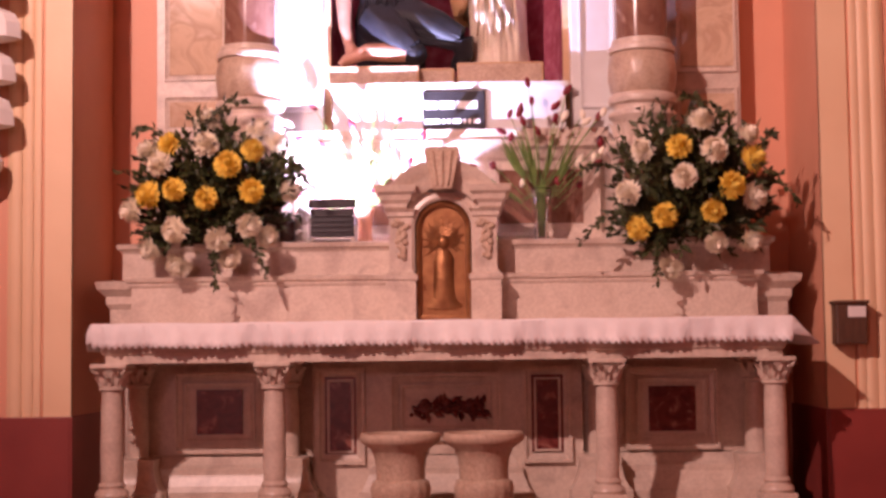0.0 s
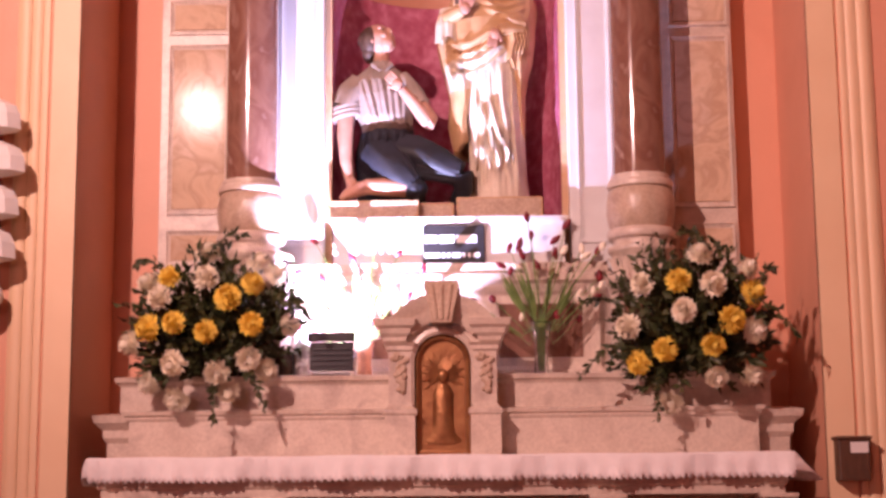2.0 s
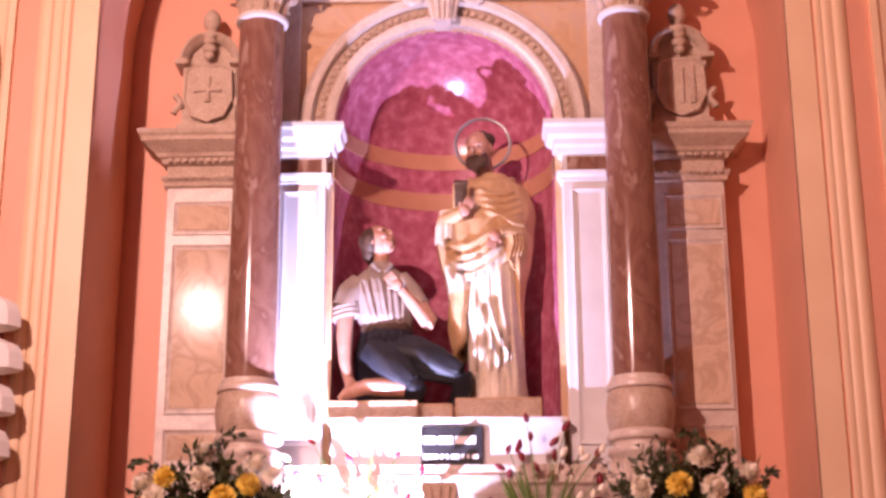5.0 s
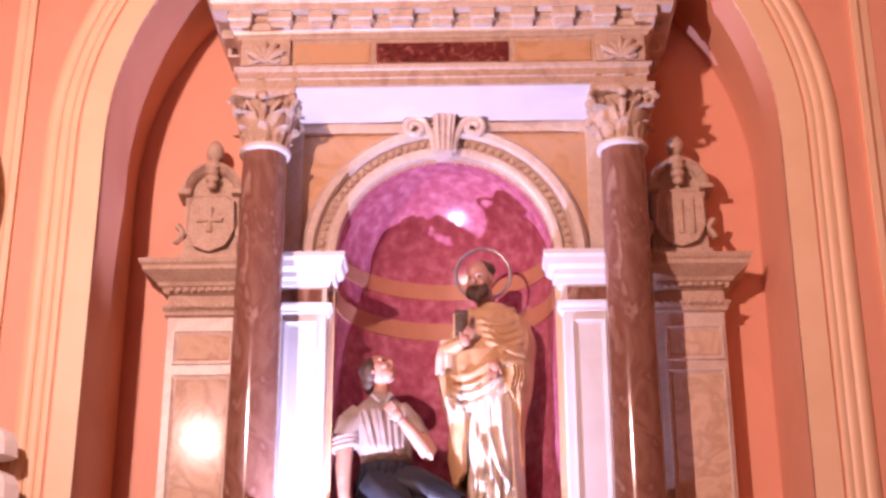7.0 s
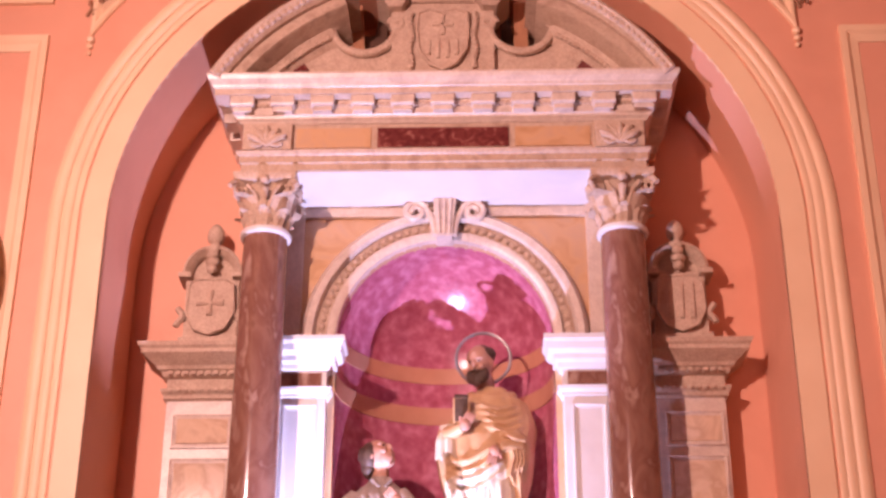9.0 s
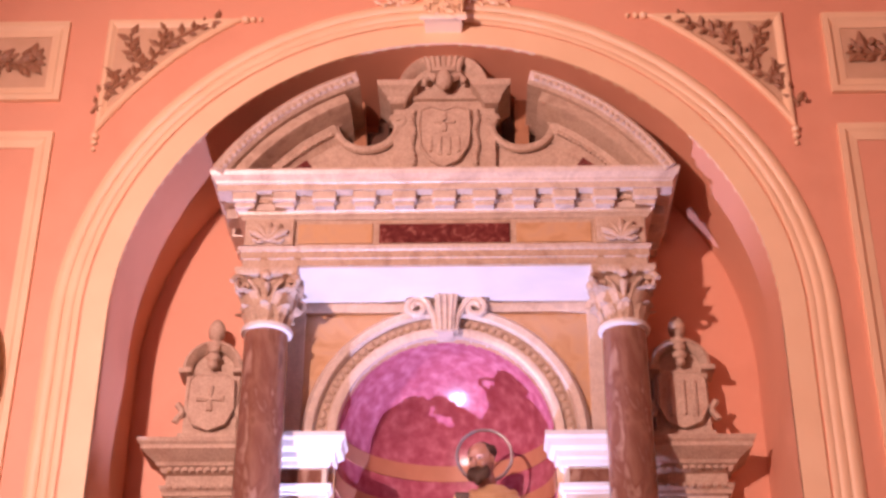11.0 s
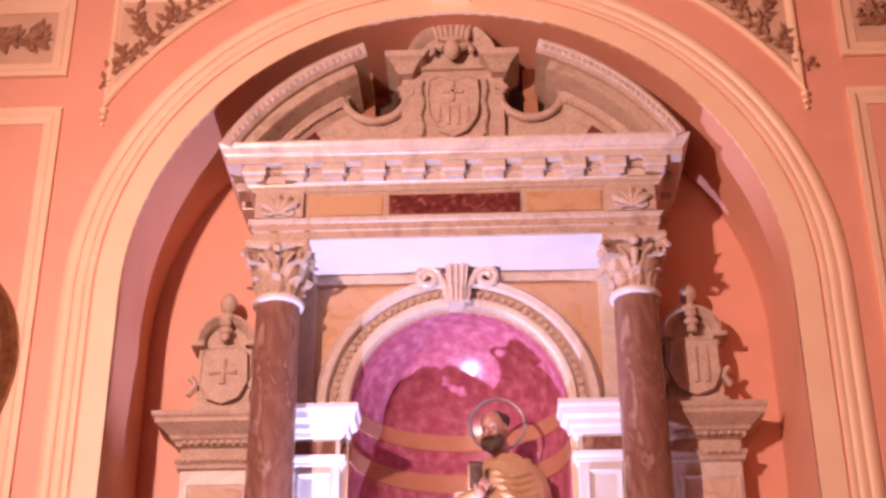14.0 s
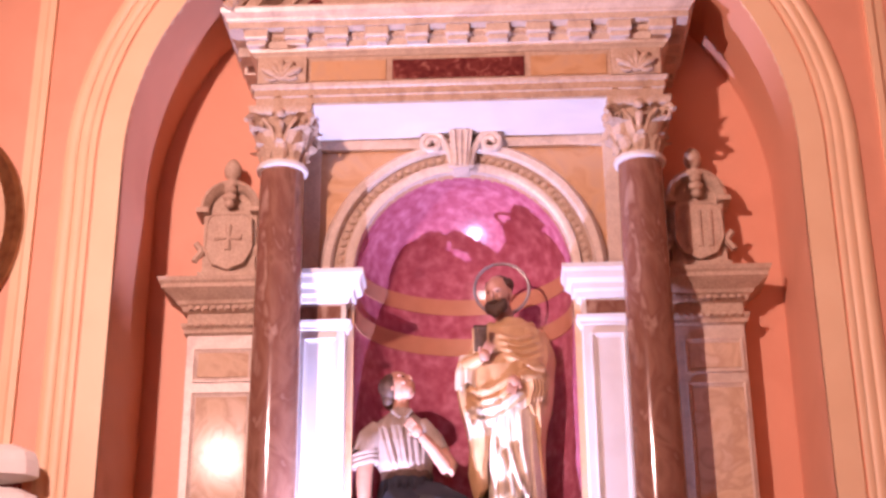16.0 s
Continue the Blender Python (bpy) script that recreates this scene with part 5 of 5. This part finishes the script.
    # hood folded round the neck
    tube(bm, [(X + 0.045 + 0.125 * math.cos(a), Y - 0.01 + 0.115 * math.sin(a), Z + 1.45 - 0.055 * max(0, -math.sin(a))) for a in [2 * math.pi * k / 24 for k in range(25)]], 0.036, 12, 0, 0.10)
    hx, hy, hz = X - 0.028, Y - 0.09, Z + 1.64
    tube(bm, [(X + 0.03, Y, Z + 1.42), (hx + 0.01, hy + 0.03, hz - 0.04)], 0.06, 12, 1)
    face(bm, (hx, hy, hz), -26, 12, 11, 1, 2, True)
    c = Vector((hx + 0.02, hy + 0.08, Z + 1.712))
    tube(bm, [c + Vector((0.175 * math.cos(2 * math.pi * k / 48), 0, 0.175 * math.sin(2 * math.pi * k / 48))) for k in range(49)], 0.0105, 8, 3)
    tube(bm, [c + Vector((0, 0.01, -0.175)), (hx, hy + 0.09, hz - 0.05)], 0.006, 6, 3)
    ob = part("saint_statue", bm, [ROBE, SKIN, HAIR, IRON, TROUSER, STONE, TUNIC], smooth=True)
    nearer(ob)
    return tagged(ob, "painted standing robed statue with a ring halo on a stone plinth", "statue")


def kneeler():
    bm = B()
    X, Y, Z = -0.34, 8.79, 2.56
    at = (X, Y, Z)
    box(bm, X - 0.35, X + 0.18, 8.48, 8.95, 2.447, Z, 0.01, mi=5)
    box(bm, X + 0.181, X + 0.385, 8.56, 8.95, 2.447, Z - 0.004, 0.01, mi=5)
    # breeches: hips, then the two bent thighs
    verts = sheet(bm, [(0.02, 0.0, 0.02, 0.20, 0.17), (0.18, -0.01, 0.02, 0.205, 0.18), (0.33, -0.03, 0.02, 0.185, 0.155), (0.50, -0.02, 0.02, 0.150, 0.12)], lambda a: 0.03, 0.50, 110, 36, drape(9, 0.05, 1.0), 4, at)
    carve(verts, [(0.04, 0.018, [(-0.13 + 0.05 * k, 0.47), (-0.12 + 0.055 * k, 0.30), (-0.06 + 0.05 * k, 0.14)]) for k in range(6)], at, 0.02)
    for pts, rr in (([(0.02, -0.03, 0.33), (0.16, -0.07, 0.31), (0.30, -0.10, 0.255), (0.42, -0.12, 0.19)], [0.13, 0.125, 0.105, 0.075]),
                    ([(-0.08, -0.06, 0.32), (-0.01, -0.13, 0.24), (0.07, -0.18, 0.16), (0.14, -0.20, 0.10)], [0.13, 0.125, 0.105, 0.075])):
        pts = [Vector((X + x, Y + y, Z + z)) for x, y, z in pts]
        tube(bm, pts, rr, 28, 4, 0.07)
        a, b = pts[0], pts[-1]
        side = (b - a).cross(Vector((0, 1, 0))).normalized()
        for q in range(5):
            o = side * 0.045 * (q - 2) + Vector((0, -0.10 + 0.015 * abs(q - 2), 0))
            tube(bm, [a + o, a.lerp(b, 0.5) + o * 0.95, b + o * 0.6], [0.012, 0.032, 0.014], 8, 4)
    # far shin, bare near calf and foot
    tube(bm, [(X + 0.42, Y - 0.12, Z + 0.19), (X + 0.44, Y - 0.09, Z + 0.10), (X + 0.40, Y - 0.02, Z + 0.04)], [0.075, 0.06, 0.045], 16, 4, 0.05)
    ball(bm, (X + 0.155, Y - 0.20, Z + 0.085), (0.075, 0.075, 0.07), 4, 16, 10)
    tube(bm, [(X + 0.10, Y - 0.215, Z + 0.085), (X - 0.02, Y - 0.225, Z + 0.095), (X - 0.13, Y - 0.215, Z + 0.10), (X - 0.21, Y - 0.20, Z + 0.075)], [0.05, 0.056, 0.048, 0.036], 16, 1)
    tube(bm, [(X - 0.20, Y - 0.20, Z + 0.08), (X - 0.25, Y - 0.20, Z + 0.06), (X - 0.29, Y - 0.19, Z + 0.03)], [0.036, 0.034, 0.020], 12, 1)
    # sash
    loft(bm, [(0.47, -0.02, 0.015, 0.150, 0.118), (0.485, -0.02, 0.015, 0.160, 0.128), (0.52, -0.025, 0.015, 0.158, 0.126), (0.535, -0.025, 0.015, 0.148, 0.116)], 48, drape(6, 0.03), 2, at)
    # loose shirt
    keys = [(0.50, -0.025, 0.015, 0.150, 0.118), (0.57, -0.035, 0.01, 0.170, 0.135), (0.70, -0.055, 0.0, 0.180, 0.135), (0.79, -0.06, 0.0, 0.178, 0.120), (0.84, -0.06, 0.0, 0.145, 0.100), (0.89, -0.06, 0.0, 0.085, 0.07), (0.93, -0.06, 0, 0.055, 0.055)]
    verts = sheet(bm, keys, lambda a: 0.50, 0.93, 150, 60, drape(8, 0.035, 0.8, 0.1, 0.6), 3, at)
    carve(verts, [(0.016 + 0.010 * math.sin(k * 2.3), 0.012 + 0.003 * (k % 2), [(-0.19 + 0.047 * k, 0.80 - 0.006 * k), (-0.155 + 0.04 * k, 0.67), (-0.115 + 0.034 * k, 0.53)]) for k in range(7)]
          + [(-0.012, 0.008, [(-0.166 + 0.047 * k, 0.79), (-0.133 + 0.04 * k, 0.67), (-0.097 + 0.034 * k, 0.54)]) for k in range(6)], at, 0.0)
    # near sleeve with a rolled cuff, arm straight down to the knee
    tube(bm, [(X - 0.20, Y - 0.01, Z + 0.80), (X - 0.245, Y - 0.04, Z + 0.72), (X - 0.275, Y - 0.055, Z + 0.62)], [0.065, 0.085, 0.082], 20, 3, 0.10)
    for k in range(3):
        tube(bm, [(X - 0.275 + 0.075 * math.cos(q), Y - 0.055 + 0.07 * math.sin(q), Z + 0.625 - 0.028 * k + 0.018 * math.cos(q)) for q in [2 * math.pi * j / 20 for j in range(21)]], 0.018, 8, 3)
    tube(bm, [(X - 0.272, Y - 0.06, Z + 0.60), (X - 0.275, Y - 0.09, Z + 0.44), (X - 0.262, Y - 0.14, Z + 0.26), (X - 0.235, Y - 0.18, Z + 0.14)], [0.052, 0.050, 0.038, 0.030], 16, 1)
    hand(bm, (X - 0.225, Y - 0.20, Z + 0.12), (0.3, -0.2, -0.9), 1)
    # far arm bent back to the breast
    tube(bm, [(X + 0.06, Y - 0.01, Z + 0.81), (X + 0.13, Y - 0.05, Z + 0.72), (X + 0.19, Y - 0.08, Z + 0.62)], [0.062, 0.07, 0.058], 20, 3, 0.10)
    tube(bm, [(X + 0.18, Y - 0.08, Z + 0.64), (X + 0.245, Y - 0.10, Z + 0.53), (X + 0.225, Y - 0.12, Z + 0.50)], [0.046, 0.048, 0.046], 16, 1)
    tube(bm, [(X + 0.235, Y - 0.11, Z + 0.51), (X + 0.15, Y - 0.15, Z + 0.62), (X + 0.075, Y - 0.165, Z + 0.71)], [0.046, 0.040, 0.03], 16, 1)
    hand(bm, (X + 0.05, Y - 0.17, Z + 0.74), (-0.5, -0.1, 0.5), 1)
    for s in (-1, 1):
        tube(bm, [(X - 0.05 + s * 0.055, Y - 0.065, Z + 0.895), (X - 0.045 + s * 0.015, Y - 0.10, Z + 0.845)], [0.020, 0.010], 8, 3)
    tube(bm, [(X - 0.06, Y, Z + 0.87), (X - 0.06, Y - 0.015, Z + 1.0)], [0.055, 0.050], 16, 1)
    face(bm, (X - 0.07, Y - 0.02, Z + 1.05), 52, -38, 14, 1, 2, False)
    ball(bm, (X - 0.125, Y + 0.0, Z + 1.055), (0.07, 0.10, 0.10), 2, 14, 10)
    ball(bm, (X - 0.13, Y + 0.0, Z + 0.99), (0.05, 0.07, 0.07), 2, 12, 8)
    ob = part("kneeling_statue", bm, [ROBE, SKIN, HAIR, SHIRT, TROUSER, STONE], smooth=True)
    nearer(ob)
    return tagged(ob, "painted kneeling statue in shirt and dark breeches looking up", "statue")


saint()
kneeler()


# ---------------------------------------------------------------- flowers
def mum(seed, layers=8):
    """A chrysanthemum head: many narrow curling petals round a dome."""
    rg = random.Random(seed)
    bm = B()
    ball(bm, (0, 0, 0.0), (0.024, 0.024, 0.018), 0, 8, 5)
    for j in range(layers):
        n = 28 - 2 * j
        up = radians(-32 + 15 * j)
        ln = 0.062 - 0.002 * j
        for k in range(n):
            a = 2 * math.pi * (k + 0.5 * (j % 2)) / n + rg.uniform(-0.1, 0.1)
            e = up + rg.uniform(-0.13, 0.13)
            l2 = ln * rg.uniform(0.85, 1.1)
            d = Vector((math.cos(a) * math.cos(e), math.sin(a) * math.cos(e), math.sin(e)))
            w = Vector((-math.sin(a), math.cos(a), 0)) * 0.0058
            u = Vector((-math.cos(a) * math.sin(e), -math.sin(a) * math.sin(e), math.cos(e)))
            rows = [[bm.verts.new(d * l2 * s + u * h + w * q * m) for q in (-1, 1)] for s, m, h in ((0.2, 0.6, 0.0), (0.6, 1.0, 0.002), (0.9, 0.9, 0.008), (1.0, 0.45, 0.015))]
            for p, q in zip(rows, rows[1:]):
                bm.faces.new((p[0], p[1], q[1], q[0]))
    me = bpy.data.meshes.new("flower")
    bm.to_mesh(me)
    bm.free()
    return me


MUMS = {}
for key, mat in (("y", YELLOW), ("w", PALE)):
    MUMS[key] = []
    for sd in (1, 2, 3):
        me = mum(sd)
        me.materials.append(mat)
        MUMS[key].append(me)


def leaf(bm, p, d, ln, wd, rg, mi=0):
    d = d.normalized()
    side = d.cross(Vector((rg.uniform(-1, 1), rg.uniform(-1, 1), rg.uniform(-1, 1)))).normalized()
    up = side.cross(d)
    v = [bm.verts.new(q) for q in (p, p + d * ln * 0.45 + side * wd + up * wd * 0.4, p + d * ln - up * wd * 0.4, p + d * ln * 0.45 - side * wd + up * wd * 0.4, p + d * ln * 0.5)]
    for q in ((0, 1, 4), (1, 2, 4), (2, 3, 4), (3, 0, 4)):
        bm.faces.new([v[j] for j in q]).material_index = mi


def bouquet(cx, cy, cz, rx, ry, rz, yellow, white, seed, trails, label):
    rg = random.Random(seed)
    ob = empty("flower_arrangement", (cx, cy, 1.31), label, "flower arrangement", "altar flowers")
    bm = B()
    lathe(bm, [(0.07, 1.495), (0.10, 1.51), (0.11, 1.60), (0.10, 1.61)], (cx, cy + 0.26, 0), 24)
    under(part("bowl", bm, TERRA), ob)
    bm = B()
    for k in range(230):
        a, e = rg.uniform(0, 2 * math.pi), math.asin(rg.uniform(-0.75, 1))
        d = Vector((math.cos(a) * math.cos(e), math.sin(a) * math.cos(e), math.sin(e)))
        tip = Vector((cx + d.x * rx, cy + d.y * ry, cz + d.z * rz)) * 1.0
        root = Vector((cx, cy, cz - rz * 0.55))
        end = root.lerp(tip, rg.uniform(0.8, 1.12))
        mid = root.lerp(end, 0.5) + Vector((rg.uniform(-0.03, 0.03), rg.uniform(-0.03, 0.03), 0.05))
        tube(bm, [root, mid, end], [0.004, 0.003, 0.0015], 4)
        for j in range(17):
            s = 0.35 + 0.65 * j / 16
            p = root.lerp(mid, s * 2) if s < 0.5 else mid.lerp(end, s * 2 - 1)
            dd = (end - mid).normalized() + Vector((rg.uniform(-1, 1), rg.uniform(-1, 1), rg.uniform(-1, 1))) * 0.9
            leaf(bm, p, dd, rg.uniform(0.035, 0.085), rg.uniform(0.010, 0.024), rg)
    for x, z, x2, z2 in trails:
        pts = [Vector((x + (x2 - x) * s, cy - ry * 0.75, z + (z2 - z) * s + 0.05 * math.sin(s * 3.1))) for s in (0, 0.25, 0.5, 0.75, 1)]
        tube(bm, pts, 0.003, 4)
        for j in range(34):
            s = j / 33 * 4
            i = min(int(s), 3)
            leaf(bm, pts[i].lerp(pts[i + 1], s - i), (pts[i + 1] - pts[i]).normalized() + Vector((rg.uniform(-1, 1), rg.uniform(-1, 1), rg.uniform(-1, 1))), rg.uniform(0.03, 0.06), rg.uniform(0.008, 0.018), rg)
    under(part("foliage", bm, LEAF, label="dense dark green leaves and fronds"), ob)
    for kind, places in (("y", yellow), ("w", white)):
        for k, (x, z) in enumerate(places):
            q = min(0.93, ((x - cx) / rx) ** 2 + ((z - cz) / rz) ** 2)
            p = Vector((x, cy - ry * math.sqrt(1 - q) - 0.03, z))
            n = (p - Vector((cx, cy + 0.10, cz - 0.02))).normalized()
            fl = new("flower", MUMS[kind][k % 3])
            sc = rg.uniform(1.02, 1.24)
            fl.matrix_basis = Matrix.Translation(p) @ n.to_track_quat("Z", "Y").to_matrix().to_4x4() @ Matrix.Diagonal((sc, sc, sc, 1))
            fl.parent = ob
            fl.matrix_parent_inverse = Matrix.Translation(ob.location).inverted()
            fl["label"] = "yellow chrysanthemum head" if kind == "y" else "creamy white chrysanthemum head"
    nearer(ob)


bouquet(-1.25, 7.86, 1.76, 0.44, 0.30, 0.42,
        [(-1.44, 2.0), (-1.0, 1.96), (-1.12, 1.88), (-1.55, 1.73), (-1.4, 1.75), (-1.23, 1.7), (-1.0, 1.74)],
        [(-1.25, 2.13), (-1.24, 1.99), (-1.49, 1.89), (-0.99, 2.08), (-0.82, 1.75), (-1.41, 1.54), (-1.02, 1.56), (-0.94, 1.51), (-1.18, 1.49), (-1.14, 1.4), (-1.42, 1.37), (-1.67, 1.66), (-1.57, 1.45), (-0.9, 2.02), (-1.56, 1.97)],
        3, [(-1.2, 1.45, -1.2, 1.24), (-1.05, 1.5, -0.93, 1.3), (-1.45, 2.0, -1.62, 2.07), (-0.85, 1.85, -0.72, 1.78), (-1.25, 2.1, -1.05, 2.22)],
        "large bouquet of yellow and white chrysanthemums on the altar step")
bouquet(1.30, 7.86, 1.73, 0.43, 0.30, 0.44,
        [(1.22, 1.94), (1.62, 1.88), (1.49, 1.73), (1.14, 1.58), (1.39, 1.6), (1.01, 1.52)],
        [(1.35, 2.09), (1.04, 1.93), (1.4, 1.92), (1.61, 2.02), (0.96, 1.71), (1.24, 1.78), (1.61, 1.68), (1.41, 1.44), (1.61, 1.46), (1.18, 1.32)],
        8, [(1.12, 1.45, 1.10, 1.22), (0.95, 1.8, 0.72, 1.82), (0.98, 1.6, 0.70, 1.45), (1.6, 1.85, 1.83, 1.65), (1.4, 2.1, 1.25, 2.2), (1.65, 1.9, 1.72, 2.0)],
        "large bouquet of white and yellow chrysanthemums on the altar step")


# vases of long stems with crimson buds
BUDS = []
for mat in (BUD, PALE):
    bm = B()
    lathe(bm, [(0.003, -0.035), (0.014, -0.022), (0.020, -0.002), (0.017, 0.018), (0.008, 0.034), (0.002, 0.042)], n=12, wave=lambda a, z: 0.06 * math.cos(a * 5))
    me = bpy.data.meshes.new("bud")
    bm.to_mesh(me)
    bm.free()
    me.materials.append(mat)
    for p in me.polygons:
        p.use_smooth = True
    BUDS.append(me)


def bud_vase(cx, cy, z0, spread, seed, mat, h, label, green, count, low, pales):
    rg = random.Random(seed)
    ob = empty("bud_vase", (cx, cy, z0), label, "flower vase", "bud vases")
    bm = B()
    lathe(bm, [(0.038, 0.0), (0.042, 0.02), (0.036, h * 0.4), (0.045, h * 0.8), (0.058, h), (0.052, h - 0.004), (0.034, h * 0.45), (0.03, 0.02)], n=24)
    part("vase", bm, mat, ob, smooth=True)
    for k in range(count):
        a = rg.uniform(-1, 1)
        tip = Vector((a * spread, rg.uniform(-0.02, 0.16), rg.uniform(low, 0.95) * (1 - 0.22 * abs(a))))
        root = Vector((rg.uniform(-0.015, 0.015), 0, 0.03))
        mid = Vector((tip.x * 0.3, tip.y * 0.3, tip.z * 0.55))
        part("stem", tube(B(), [root, Vector((root.x * 1.5, 0, h)), mid, tip], [0.004, 0.004, 0.003, 0.0022], 5), STEM, ob)
        d = (tip - mid).normalized()
        pale = k % pales == pales - 1
        sz = rg.uniform(0.75, 1.1)
        d = (d + Vector((rg.uniform(-0.7, 0.7), rg.uniform(-0.5, 0.3), rg.uniform(-0.6, 0.1)))).normalized()
        bud = new("bud", BUDS[1 if pale else 0])
        bud.matrix_basis = Matrix.Translation(tip) @ d.to_track_quat("Z", "Y").to_matrix().to_4x4() @ Matrix.Diagonal((sz, sz, sz, 1))
        bud.parent = ob
        bud["label"] = "pale yellow flower bud" if pale else "crimson flower bud"
    for k in range(green):
        a = rg.uniform(-1, 1)
        tip = Vector((a * spread * 0.9, rg.uniform(-0.1, 0.05), rg.uniform(0.5, 0.72)))
        for q in range(3):
            blade = B()
            leaf(blade, Vector((tip.x * 0.35, 0, tip.z * 0.55)), tip - Vector((tip.x * 0.35, 0, tip.z * 0.55)) + Vector((rg.uniform(-0.05, 0.05), 0, 0)), 0.24, 0.012, rg)
            part("blade", blade, STEM, ob)
    nearer(ob)


bud_vase(0.53, 8.20, 1.495, 0.38, 5, GLASS, 0.30, "glass vase of long stems with crimson buds", 9, 36, 0.36, 3)
bud_vase(-0.46, 8.22, 1.495, 0.46, 9, TERRA, 0.20, "terracotta vase of long stems with crimson buds", 7, 16, 0.30, 6)

# floodlight on the step behind the flowers
FL = empty("floodlight", (-0.60, 7.735, 1.484), "black metal floodlight with barn doors on the altar step", "floodlight")
bm = B()
box(bm, -0.105, 0.125, -0.052, -0.040, 0.02, 0.165, 0.003)
box(bm, -0.105, 0.125, -0.040, 0.06, 0.02, 0.032, 0.002)
for k in range(4):
    box(bm, -0.09, 0.11, -0.062, -0.050, 0.040 + 0.028 * k, 0.050 + 0.028 * k, 0.002)
part("housing", bm, BLACK, FL, "dark ribbed metal body open at the back")
bm = B()
box(bm, -0.115, 0.135, -0.070, -0.046, 0.168, 0.215, 0.004)
part("hood", bm, BLACK, FL, "black hood along the front edge")
for x, y1, z1 in ((-0.062, 0.050, 0.262), (0.068, 0.024, 0.250)):
    bm = B()
    box(bm, x - 0.002, x + 0.002, -0.040, y1, 0.034, z1, 0.0)
    part("barn_door", bm, BLACK, FL, "thin black side flap")
bm = B()
box(bm, -0.09, 0.10, -0.04, 0.05, 0.0, 0.010, 0.002)
for q in (-1, 1):
    box(bm, 0.01 + q * 0.122 - 0.005, 0.01 + q * 0.122 + 0.005, -0.03, 0.01, 0.0, 0.12, 0.002)
part("bracket", bm, IRON, FL)

# small things on the step beside the floodlight
ob = empty("white_bottle", (-0.80, 8.13, 1.495), "white plastic bottle standing beside the floodlight", "bottle")
bm = B()
lathe(bm, [(0.042, 0.0), (0.048, 0.01), (0.048, 0.16), (0.034, 0.19), (0.02, 0.205)], n=20)
part("body", bm, PLASTER, ob, smooth=True)
bm = B()
lathe(bm, [(0.023, 0.205), (0.023, 0.232), (0.014, 0.238)], n=16)
part("cap", bm, PLASTER, ob, smooth=True)
nearer(ob)
ob = empty("dark_jar", (-0.90, 8.13, 1.495), "dark brown lidded jar beside the flowers", "jar")
bm = B()
lathe(bm, [(0.05, 0.0), (0.055, 0.01), (0.055, 0.11), (0.05, 0.12)], n=20)
part("body", bm, DARKWOOD, ob, smooth=True)
bm = B()
lathe(bm, [(0.056, 0.12), (0.056, 0.135), (0.02, 0.14)], n=20)
part("lid", bm, DARKWOOD, ob, smooth=True)
nearer(ob)
